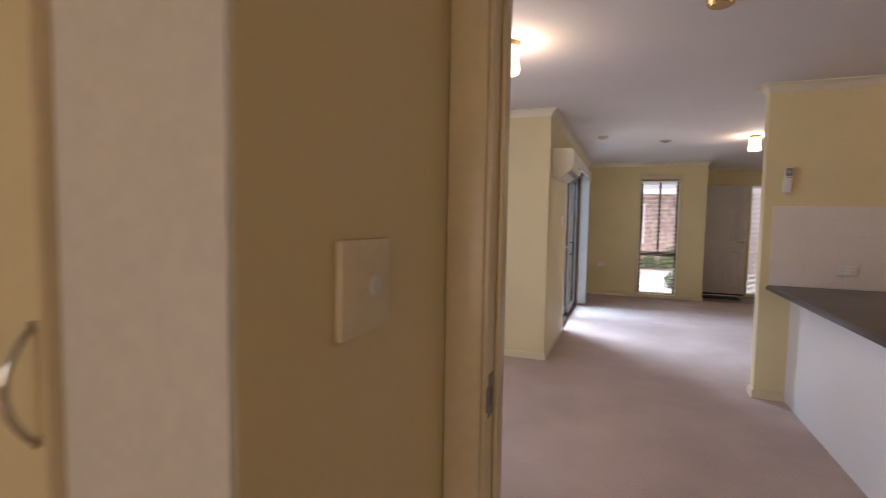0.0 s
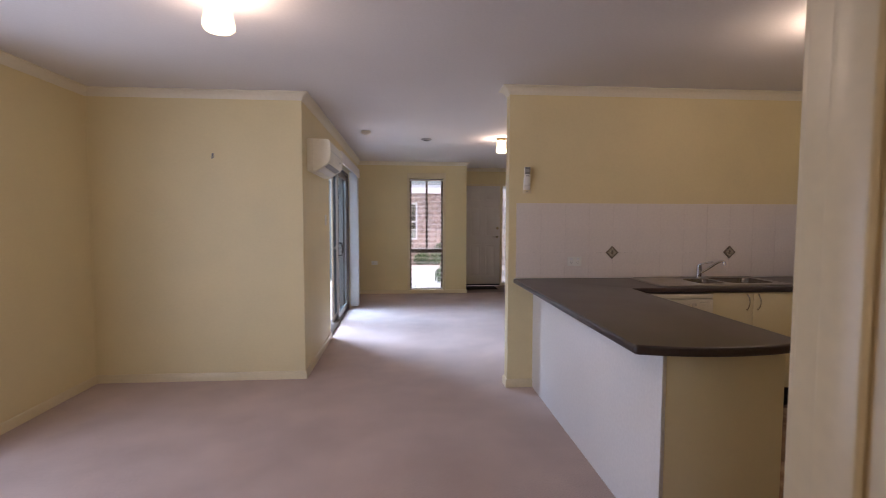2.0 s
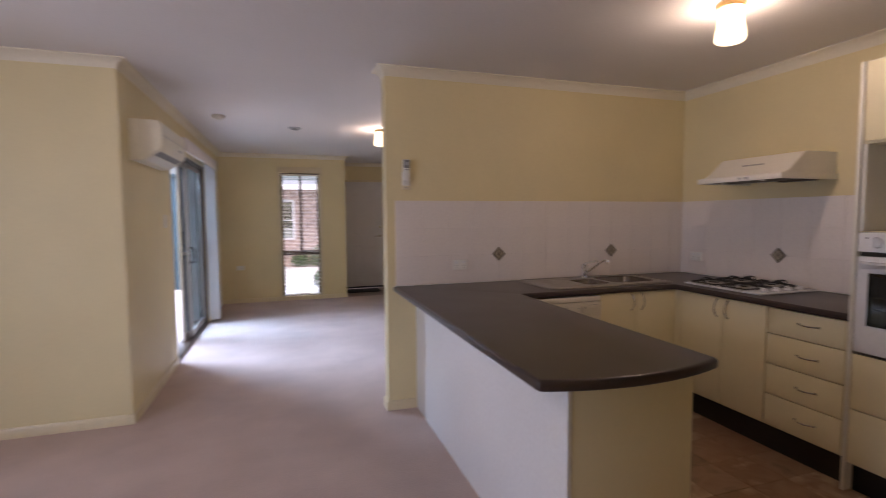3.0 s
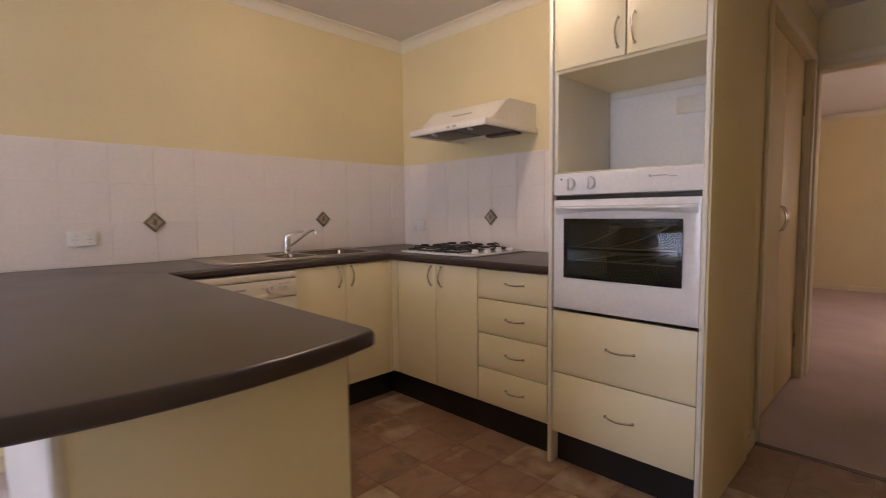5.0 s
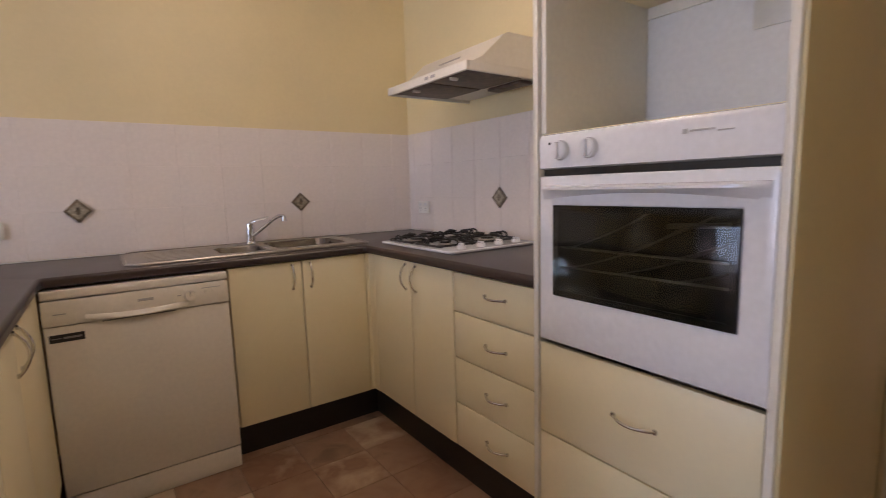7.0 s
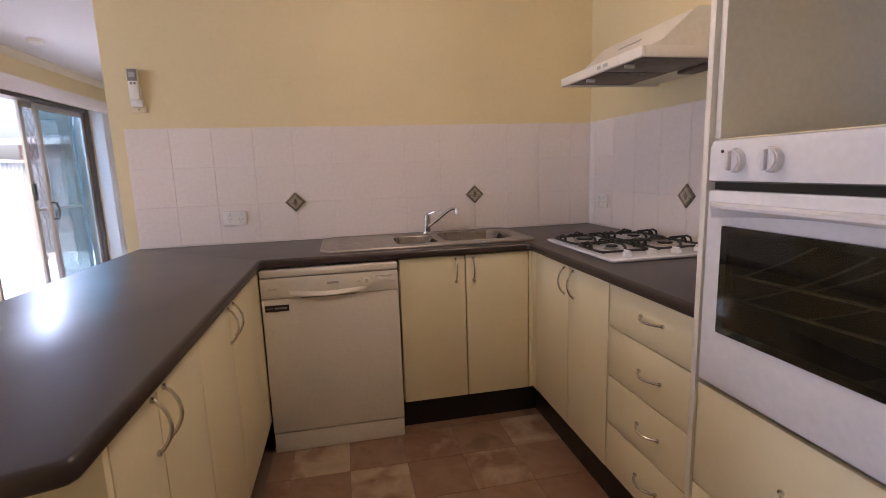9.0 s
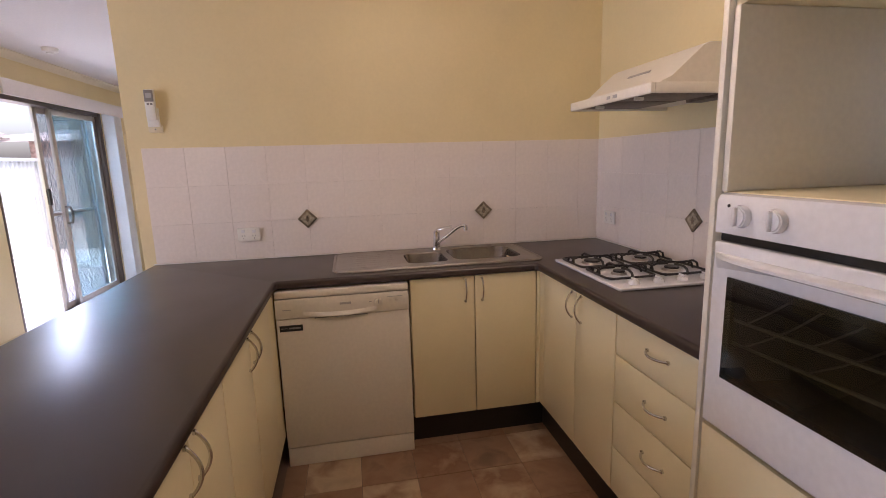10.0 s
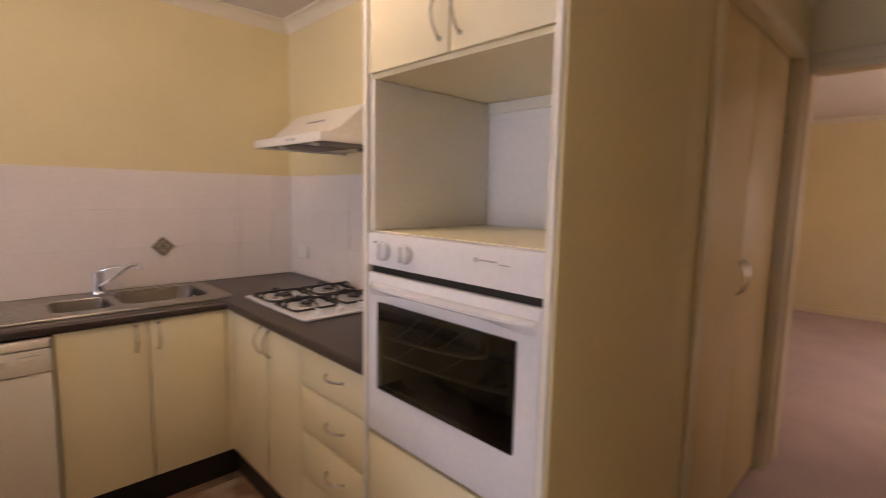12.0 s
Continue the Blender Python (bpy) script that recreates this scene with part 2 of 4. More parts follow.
def tube(points, r, seg=8, bm=None, flat=1.0):
    own = bmesh.new()
    pts = [Vector(p) for p in points]
    rings = []
    n = None
    for i, p in enumerate(pts):
        d = (pts[min(i + 1, len(pts) - 1)] - pts[max(i - 1, 0)]).normalized()
        if n is None:
            n = d.orthogonal().normalized()
        n = (n - d * n.dot(d)).normalized()
        b = d.cross(n)
        rings.append([own.verts.new(p + r * (math.cos(a) * n + flat * math.sin(a) * b)) for a in (2 * math.pi * k / seg for k in range(seg))])
    for a, b in zip(rings, rings[1:]):
        for k in range(seg):
            own.faces.new((a[k], a[(k + 1) % seg], b[(k + 1) % seg], b[k]))
    own.faces.new(rings[0][::-1])
    own.faces.new(rings[-1])
    return merge(bm, own)


def rounded_rect(x0, x1, y0, y1, r, n=5):
    out = []
    for cx, cy, a0 in ((x1 - r, y1 - r, 0), (x0 + r, y1 - r, 90), (x0 + r, y0 + r, 180), (x1 - r, y0 + r, 270)):
        for k in range(n + 1):
            a = radians(a0 + 90 * k / n)
            out.append((cx + r * math.cos(a), cy + r * math.sin(a)))
    return out


def slab(loops, z0, z1, bev=0.0, seg=3, keep=None):
    """A flat plate with holes: the first loop is the outline, the others are holes."""
    bm = bmesh.new()
    edges, outer = [], []
    for i, loop in enumerate(loops):
        vs = [bm.verts.new((x, y, z1)) for x, y in loop]
        es = [bm.edges.new((vs[k], vs[(k + 1) % len(vs)])) for k in range(len(vs))]
        edges += es
    bmesh.ops.triangle_fill(bm, use_beauty=True, use_dissolve=False, edges=edges)
    top = bm.faces[:]
    ret = bmesh.ops.extrude_face_region(bm, geom=top)
    bmesh.ops.translate(bm, verts=[v for v in ret["geom"] if isinstance(v, bmesh.types.BMVert)], vec=(0, 0, z0 - z1))
    bmesh.ops.recalc_face_normals(bm, faces=bm.faces)
    if bev:
        sel = []
        for e in bm.edges:
            if len(e.link_faces) == 2 and e.calc_face_angle(0) > 1.2 and abs(e.verts[0].co.z - e.verts[1].co.z) < 1e-6:
                if keep is None or keep((e.verts[0].co + e.verts[1].co) / 2):
                    sel.append(e)
        bmesh.ops.bevel(bm, geom=sel, offset=bev, segments=seg, affect="EDGES", profile=0.5)
    return bm


def extrude_profile(profile, axis, a, b):
    """A closed outline in the plane across an axis, drawn out from a to b."""
    bm = bmesh.new()
    rings = []
    for t in (a, b):
        ring = []
        for u, v in profile:
            co = {"x": (t, u, v), "y": (u, t, v), "z": (u, v, t)}[axis]
            ring.append(bm.verts.new(co))
        rings.append(ring)
    n = len(profile)
    for k in range(n):
        bm.faces.new((rings[0][k], rings[0][(k + 1) % n], rings[1][(k + 1) % n], rings[1][k]))
    bm.faces.new(rings[0][::-1])
    bm.faces.new(rings[1])
    return bm


def sweep(runs, profile, bm=None):
    """Trim along walls. runs: start, end, side (unit normal out of the wall), turn at start and end (1 outer corner, -1 inner, 0 plain)."""
    bm = bm or bmesh.new()
    for (x0, y0), (x1, y1), (nx, ny), e0, e1 in runs:
        d = Vector((x1 - x0, y1 - y0)).normalized()
        rings = []
        for px, py, s in ((x0, y0, -e0), (x1, y1, e1)):
            rings.append([bm.verts.new((px + nx * o + d.x * s * o, py + ny * o + d.y * s * o, z)) for o, z in profile])
        n = len(profile)
        for k in range(n):
            bm.faces.new((rings[0][k], rings[0][(k + 1) % n], rings[1][(k + 1) % n], rings[1][k]))
        bm.faces.new(rings[0][::-1])
        bm.faces.new(rings[1])
    return bm


# ---- large structure ----
H = 2.435
structure("floor", box(-2.4, 10.3, -2.4, 11.0, -0.12, -0.02), M_CONC, "concrete slab under the carpet and vinyl")
structure("carpet", boxes([(-2.13, 1.56, 1.30, 9.80, -0.02, 0.0), (1.56, 3.1, 4.69, 9.80, -0.02, 0.0), (1.56, 2.02, 1.30, 2.52, -0.02, 0.0),
                           (4.10, 10.1, 0.0, 3.3, -0.02, 0.0), (-1.25, 1.35, -2.25, 1.30, -0.02, 0.0), (3.1, 4.6, 4.80, 9.80, -0.02, 0.0)]), M_CARPET,
          "worn beige cut pile carpet with pinkish tone")
structure("ceiling", boxes([(-2.24, 4.7, 1.15, 5.13, H, H + 0.1), (-0.55, 4.7, 5.13, 9.98, H, H + 0.1), (1.44, 4.7, 9.98, 10.87, H, H + 0.1), (-1.4, 1.5, -2.4, 1.15, H, H + 0.1), (4.7, 10.3, 0, 3.4, H, H + 0.1)]),
          M_CEIL, "flat white painted plasterboard ceiling")
# doorway wall, with the opening from 0.035 to 0.84
structure("wall_doorway", boxes([(-2.24, 0.035, 1.15, 1.26, 0, H), (0.835, 5.5, 1.15, 1.26, 0, H), (0.035, 0.835, 1.15, 1.26, 2.07, H)]), M_WALL,
          "cream painted wall with a doorway")
# the opening in the back wall is made up to hold the hall fill lamp
structure("wall_hall", boxes([(-0.11, 0.0, 0.636, 1.15, 0, H), (-0.80, -0.213, 0.636, 0.746, 2.06, H),
                              (-1.4, -0.80, 0.636, 0.746, 0, H), (-1.4, -1.29, -2.25, 0.636, 0, H), (1.37, 1.48, -2.25, 1.15, 0, H),
                              (-1.4, -0.35, -2.36, -2.25, 0, H), (0.95, 1.48, -2.36, -2.25, 0, H), (-0.35, 0.95, -2.36, -2.25, 0, 1.0),
                              (-0.35, 0.95, -2.36, -2.25, 2.1, H)]), M_WALL, "cream painted hall walls")
structure("wall_hall_panel", box(-0.213, -0.002, 0.627, 0.635, 0, H), M_PANEL, "white laminate panel beside the hall cupboard")
structure("wall_west", boxes([(-2.24, -2.13, 1.26, 2.0, 0, H), (-2.24, -2.13, 3.72, 5.13, 0, H), (-2.24, -2.13, 2.0, 3.72, 2.07, H)]), M_WALL,
          "cream painted dining wall with a glazed door opening")
structure("wall_dining", box(-2.13, -0.55, 5.03, 5.13, 0, H), M_WALL, "cream painted dining room end wall")
structure("wall_courtyard", boxes([(-0.55, -0.41, 5.03, 6.45, 0, H), (-0.55, -0.41, 8.37, 9.98, 0, H), (-0.55, -0.41, 6.45, 8.37, 2.07, H)]), M_WALL,
          "cream painted wall with a sliding door opening")
structure("wall_front", boxes([(-0.41, 0.535, 9.78, 9.98, 0, H), (1.155, 1.59, 9.78, 9.98, 0, H), (0.535, 1.155, 9.78, 9.98, 2.14, H),
                               (0.535, 1.155, 9.78, 9.98, 0, 0.05), (1.44, 1.59, 9.98, 10.75, 0, H)]), M_WALL, "cream painted front wall with a tall window")
structure("wall_entry", boxes([(1.44, 1.66, 10.75, 10.87, 0, H), (2.80, 4.7, 10.75, 10.87, 0, H), (1.66, 2.80, 10.75, 10.87, 2.12, H)]), M_WALL,
          "cream painted entry wall around the front door")
structure("wall_east", box(4.6, 4.7, 4.80, 10.75, 0, H), M_WALL, "cream painted living room side wall")
structure("wall_kitchen", box(1.29, 4.6, 4.69, 4.80, 0, H), M_WALL, "cream painted kitchen wall behind the sink")
structure("wall_cooktop", box(3.905, 4.015, 2.335, 4.69, 0, H), M_WALL, "cream painted kitchen wall behind the cooktop")
structure("wall_pantry", boxes([(4.015, 4.16, 2.335, 2.44, 0, H), (5.36, 5.5, 2.335, 2.44, 0, H), (4.16, 5.36, 2.335, 2.44, 2.10, H),
                                (4.05, 4.16, 2.44, 3.0, 0, H), (5.36, 5.5, 2.44, 3.0, 0, H), (4.05, 5.5, 3.0, 3.1, 0, H)]), M_WALL,
          "cream painted wall around a built-in cupboard")
structure("wall_bedroom_door", boxes([(5.5, 5.6, 2.345, 3.4, 0, H), (5.5, 5.6, 1.36, 2.345, 2.10, H), (5.5, 5.6, 0, 1.47, 0, H)]), M_WALL,
          "cream painted wall with an open doorway to a bedroom")
# the gap low and high in the y = 0 wall is an assumed window, never in view
structure("wall_bedroom", boxes([(10.1, 10.2, 0, 3.4, 0, H), (5.6, 10.1, 3.3, 3.4, 0, H), (5.6, 7.1, 0, 0.1, 0, H), (8.9, 10.1, 0, 0.1, 0, H),
                                 (7.1, 8.9, 0, 0.1, 0, 0.95), (7.1, 8.9, 0, 0.1, 2.1, H)]), M_WALL, "cream painted bedroom walls")
COVE = [(0.0, H - 0.064), (0.004, H - 0.064), (0.012, H - 0.046), (0.030, H - 0.020), (0.052, H - 0.010), (0.060, H - 0.008), (0.060, H), (0.0, H)]
structure("cornice", sweep([
    ((-2.13, 5.03), (-0.41, 5.03), (0, -1), -1, 1), ((-0.41, 5.03), (-0.41, 9.78), (1, 0), 1, -1), ((-0.41, 9.78), (1.59, 9.78), (0, -1), -1, 1),
    ((1.59, 9.78), (1.59, 10.75), (1, 0), 1, -1), ((1.59, 10.75), (4.6, 10.75), (0, -1), -1, -1), ((-2.13, 1.26), (-2.13, 5.03), (1, 0), -1, -1),
    ((1.29, 4.69), (3.905, 4.69), (0, -1), 1, -1), ((1.29, 4.69), (1.29, 4.80), (-1, 0), 1, 1), ((1.29, 4.80), (4.6, 4.80), (0, 1), 1, -1),
    ((3.905, 2.335), (3.905, 4.69), (-1, 0), 1, -1), ((3.905, 2.335), (5.5, 2.335), (0, -1), 1, -1), ((-2.13, 1.26), (5.5, 1.26), (0, 1), -1, -1),
    ((10.1, 0.1), (10.1, 3.3), (-1, 0), -1, -1), ((5.6, 3.3), (10.1, 3.3), (0, -1), -1, -1)], COVE), M_CORN, "coved white plaster cornice", 2)
SKIRT = [(0.0, 0.0), (0.015, 0.0), (0.015, 0.052), (0.009, 0.066), (0.0, 0.068)]
structure("baseboard", sweep([
    ((-2.13, 5.03), (-0.41, 5.03), (0, -1), -1, 1), ((-0.41, 5.03), (-0.41, 6.45), (1, 0), 1, 0), ((-0.41, 8.37), (-0.41, 9.78), (1, 0), 0, -1),
    ((-0.41, 9.78), (1.59, 9.78), (0, -1), -1, 1), ((-2.13, 1.26), (-2.13, 2.0), (1, 0), -1, 0), ((-2.13, 3.72), (-2.13, 5.03), (1, 0), 0, -1), ((1.29, 4.69), (1.50, 4.69), (0, -1), 1, 0),
    ((1.29, 4.69), (1.29, 4.80), (-1, 0), 1, 1), ((3.91, 2.335), (4.11, 2.335), (0, -1), 0, 0), ((10.1, 0.1), (10.1, 3.3), (-1, 0), -1, -1),
    ((5.6, 3.3), (10.1, 3.3), (0, -1), -1, -1), ((-2.13, 1.26), (-0.012, 1.26), (0, 1), -1, 0), ((0.884, 1.26), (5.5, 1.26), (0, 1), 0, -1),
    ((0.0, 0.636), (0.0, 1.12), (1, 0), 1, 0)], SKIRT), M_TRIM, "cream gloss skirting board", True)


def architrave(name, rows, label):
    structure(name, boxes(rows, 0.004), M_TRIM, label, True)


# doorway frame: jambs, head, stops, architraves on both sides
architrave("door_frame_1", [
    (0.036, 0.078, 1.142, 1.264, 0, 2.04), (0.808, 0.834, 1.142, 1.264, 0, 2.04), (0.036, 0.834, 1.142, 1.264, 2.04, 2.075),
    (0.078, 0.088, 1.19, 1.23, 0, 2.04), (0.798, 0.808, 1.19, 1.23, 0, 2.04), (0.088, 0.798, 1.19, 1.23, 2.03, 2.04),
    (-0.010, 0.070, 1.262, 1.278, 0, 2.05), (0.816, 0.880, 1.262, 1.278, 0, 2.05), (-0.010, 0.880, 1.262, 1.278, 2.05, 2.115),
    (0.001, 0.070, 1.128, 1.146, 0, 2.05), (0.816, 0.880, 1.128, 1.146, 0, 2.05), (0.001, 0.880, 1.128, 1.146, 2.05, 2.115)],
    "cream gloss painted timber door frame")
architrave("door_frame_2", [
    (5.47, 5.60, 2.310, 2.334, 0, 2.085), (5.47, 5.60, 1.474, 1.50, 0, 2.085), (5.47, 5.60, 1.50, 2.310, 2.05, 2.085),
    (5.482, 5.498, 1.476, 2.33, 2.085, 2.145)], "cream painted bedroom door frame")
architrave("cupboard_frame_1", [(4.115, 4.165, 2.317, 2.334, 0, 2.10), (5.355, 5.405, 2.317, 2.334, 0, 2.10), (4.115, 5.405, 2.317, 2.334, 2.10, 2.15),
                                (4.162, 4.172, 2.335, 2.43, 0, 2.10), (5.348, 5.358, 2.335, 2.43, 0, 2.10)], "cream painted cupboard door frame")
architrave("cupboard_frame_2", [(-0.223, -0.212, 0.612, 0.635, 0, 2.10), (-0.80, -0.223, 0.612, 0.635, 2.06, 2.10)], "cream painted hall cupboard frame")

# ---- kitchen cabinets ----
def bow_handle(parent, p, q, out, name="handle"):
    """A bowed bar handle from p to q that stands out of the door along the vector out."""
    p, q, out = Vector(p), Vector(q), Vector(out)
    pts = [p + (q - p) * (k / 12) + out * (0.004 + 0.026 * math.sin(math.pi * k / 12) ** 0.8) for k in range(13)]
    bm = tube([p] + pts + [q], 0.0042, 8)
    d = (q - p).normalized() * 0.004
    cyl(p, p + out * 0.006, 0.0065, bm=bm, seg=10)
    cyl(q, q + out * 0.006, 0.0065, bm=bm, seg=10)
    return part(name, bm, M_NICKEL, parent, "satin nickel bow handle")


def cabinet(name, at, label, body_rows, group="kitchen cabinets"):
    root = thing(name, at, label, "cabinet", group)
    part("body", boxes(body_rows, 0.001), M_CAB, root, smooth=False)
    return root


G = 0.0024  # half the gap between doors
# under the sink: two doors facing the room
sinkcab = cabinet("sink_cabinet", (2.95, 4.4, 0), "cream laminate sink cabinet with two doors and nickel handles",
                  [(2.640, 2.656, 4.125, 4.68, 0.15, 0.86), (3.26, 3.275, 4.125, 4.68, 0.15, 0.86), (2.656, 3.26, 4.125, 4.68, 0.15, 0.166),
                   (2.656, 3.26, 4.66, 4.68, 0.166, 0.70)])
for x0, x1, hx in ((2.640, 2.955, 2.908), (2.955, 3.272, 2.992)):
    d = part("door", box(x0 + G, x1 - G, 4.105, 4.122, 0.155, 0.858, 0.0015), M_CAB, sinkcab)
    bow_handle(d, (hx, 4.105, 0.845), (hx, 4.105, 0.735), (0, -1, 0))
part("kickboard", box(2.635, 3.335, 4.165, 4.18, 0.0, 0.15), M_KICK, sinkcab, "black kickboard")
part("corner_filler", box(3.2745, 3.2915, 4.107, 4.13, 0.155, 0.858), M_CAB, sinkcab)
# corner unit by the cooktop
cook = cabinet("cooktop_cabinet", (3.6, 3.73, 0), "cream laminate cabinet under the cooktop with two doors",
               [(3.31, 3.88, 4.04, 4.056, 0.15, 0.86), (3.31, 3.88, 3.408, 3.424, 0.15, 0.86), (3.31, 3.88, 3.424, 4.04, 0.15, 0.166)])
for y0, y1, hy in ((3.715, 4.052, 3.748), (3.406, 3.715, 3.668)):
    d = part("door", box(3.29, 3.307, y0 + G, y1 - G, 0.165, 0.858, 0.0015), M_CAB, cook)
    bow_handle(d, (3.29, hy, 0.845), (3.29, hy, 0.735), (-1, 0, 0))
part("corner_filler", box(3.292, 3.307, 4.0545, 4.128, 0.160, 0.858), M_CAB, cook)
part("kickboard", box(3.335, 3.35, 3.40, 4.165, 0.0, 0.16), M_KICK, cook, "black kickboard")
# four drawers
dr = cabinet("drawer_unit", (3.6, 3.19, 0), "cream laminate unit of four drawers with nickel handles",
             [(3.31, 3.88, 3.386, 3.402, 0.15, 0.86), (3.31, 3.88, 2.982, 2.998, 0.15, 0.86), (3.31, 3.88, 2.998, 3.386, 0.15, 0.166)])
for z0, z1 in ((0.165, 0.346), (0.346, 0.526), (0.526, 0.706), (0.706, 0.858)):
    d = part("drawer", box(3.29, 3.307, 2.982 + G, 3.404 - G, z0 + G, z1 - G, 0.0015), M_CAB, dr)
    zc = (z0 + z1) / 2 + (0.012 if z1 > 0.8 else 0)
    bow_handle(d, (3.29, 3.218, zc), (3.29, 3.114, zc), (-1, 0, 0))
part("kickboard", box(3.335, 3.35, 2.982, 3.40, 0.0, 0.16), M_KICK, dr, "black kickboard")
# tall oven cabinet
tall = thing("oven_cabinet", (3.6, 2.655, 0), "tall cream oven cabinet with drawers, open niche and top doors", "cabinet", "kitchen cabinets", shift=(0, -0.014, -0.02))
part("side_panel", box(3.262, 3.90, 2.958, 2.976, 0.02, 2.142, 0.002), M_CABW, tall)
part("side_panel", box(3.262, 3.90, 2.335, 2.353, 0.02, 2.142, 0.002), M_CABW, tall)
part("outer_panel", box(3.268, 3.904, 2.326, 2.3345, 0.02, 2.142, 0.001), M_WALL, tall, "cream painted outer side")
part("top", box(3.275, 3.90, 2.353, 2.958, 2.122, 2.142), M_CABW, tall)
part("back", box(3.86, 3.90, 2.353, 2.958, 0.15, 2.122), M_CABW, tall)
part("niche_ceiling", box(3.28, 3.86, 2.353, 2.958, 1.752, 1.768), M_CAB, tall)
part("niche_floor", box(3.285, 3.86, 2.353, 2.958, 1.318, 1.332), M_CAB, tall)
part("niche_lining", box(3.275, 3.76, 2.938, 2.956, 1.333, 1.751, 0.002), M_CABW, tall)
part("niche_back", box(3.765, 3.772, 2.354, 2.957, 1.333, 1.715), M_PANEL, tall, "pale grey-white niche back panel")
part("niche_rail", box(3.755, 3.765, 2.354, 2.937, 1.715, 1.751), M_CABW, tall)
for y0, y1, hy in ((2.640, 2.956, 2.672), (2.355, 2.640, 2.605)):
    d = part("door", box(3.268, 3.284, y0 + G, y1 - G, 1.765, 2.138, 0.0015), M_CAB, tall)
    bow_handle(d, (3.268, hy, 1.80), (3.268, hy, 1.91), (-1, 0, 0))
for z0, z1 in ((0.171, 0.449), (0.449, 0.730)):
    d = part("drawer", box(3.268, 3.285, 2.354 + G, 2.957 - G, z0 + G, z1 - G, 0.0015), M_CAB, tall)
    bow_handle(d, (3.268, 2.70, z1 - 0.135), (3.268, 2.585, z1 - 0.135), (-1, 0, 0))
part("kickboard", box(3.32, 3.335, 2.354, 2.957, 0.02, 0.165), M_KICK, tall, "black kickboard")
part("socket", box(3.756, 3.764, 2.50, 2.62, 1.60, 1.675, 0.002), M_PLAST, tall, "white power point plate")
# peninsula cabinets, doors facing the kitchen
pen = thing("peninsula_cabinet", (1.78, 3.4, 0), "cream peninsula cabinet with white back panel and four doors", "cabinet", "kitchen cabinets")
part("back_panel", box(1.497, 1.515, 2.700, 4.688, 0.0, 0.861, 0.0015), M_PANEL, pen, "white laminate back panel")
part("end_panel", box(1.515, 2.028, 2.702, 2.72, 0.0, 0.861, 0.0015), M_CAB, pen)
part("body", boxes([(1.516, 2.008, 2.721, 4.10, 0.15, 0.165), (1.516, 2.008, 3.20, 3.216, 0.166, 0.86), (1.516, 2.008, 3.93, 3.946, 0.166, 0.86)]), M_CAB, pen)
for y0, y1, hy in ((2.724, 2.925, 2.895), (2.925, 3.205, 2.957), (3.205, 3.555, 3.522), (3.555, 3.93, 3.590)):
    d = part("door", box(2.010, 2.027, y0 + G, y1 - G, 0.155, 0.858, 0.0015), M_CAB, pen)
    bow_handle(d, (2.027, hy, 0.845), (2.027, hy, 0.735), (1, 0, 0))
part("corner_filler", box(2.010, 2.0255, 3.933, 4.09, 0.155, 0.858), M_CAB, pen)
part("kickboard", box(1.95, 1.965, 2.721, 4.09, 0.0, 0.15), M_KICK, pen, "black kickboard")

# ---- worktop ----
arc = []
ax, ay = (1.33 + 2.035) / 2, 2.60
for k in range(13):
    u = -1 + 2 * k / 12
    arc.append((ax + u * (2.022 - 1.345) / 2, 2.600 - 0.055 * (1 - u * u)))
outline = [(1.333, 4.686), (1.331, 2.625), (1.334, 2.610)] + arc + [(2.034, 2.606), (2.042, 2.622), (2.042, 4.075), (2.052, 4.087), (3.255, 4.087),
                                                               (3.268, 4.075), (3.268, 2.964), (3.902, 2.964), (3.902, 4.686)]
bench = thing("worktop", (2.6, 4.4, 0.862), "dark brown laminate worktop with rounded edges, U-shaped", "worktop")
cut = [(2.635, 4.245), (2.635, 4.615), (3.285, 4.615), (3.285, 4.245)]
part("top", slab([outline, cut], 0.862, 0.900, 0.013, 4, lambda c: c.y < 4.68 and c.x < 3.895 and not (2.6 < c.x < 3.3 and 4.2 < c.y < 4.64) and not (c.x > 3.27 and c.y < 2.99)),
     M_BENCH, bench)
part("wall_seal", boxes([(1.34, 3.905, 4.680, 4.688, 0.9005, 0.906), (3.895, 3.903, 2.966, 4.68, 0.9005, 0.906)], 0.002), M_PLAST, bench, "pale silicone bead")

# ---- sink ----
sink = thing("kitchen_sink", (2.8, 4.4, 0.90), "stainless steel sink with drainer, small bowl and large bowl", "sink")
bowls = [(2.655, 2.868, 4.262, 4.525, 0.045, 0.11), (2.902, 3.268, 4.268, 4.60, 0.07, 0.16)]
part("rim", slab([rounded_rect(2.285, 3.345, 4.150, 4.660, 0.075, 8)] + [rounded_rect(a, b, c, d, r, 6) for a, b, c, d, r, _ in bowls], 0.9005, 0.9055, 0.0022, 2), M_STEEL, sink)
part("rim_bead", tube([(x, y, 0.9058) for x, y in (lambda L: L + L[:1])(rounded_rect(2.296, 3.334, 4.161, 4.649, 0.066, 8))], 0.0042, 6), M_STEEL, sink)
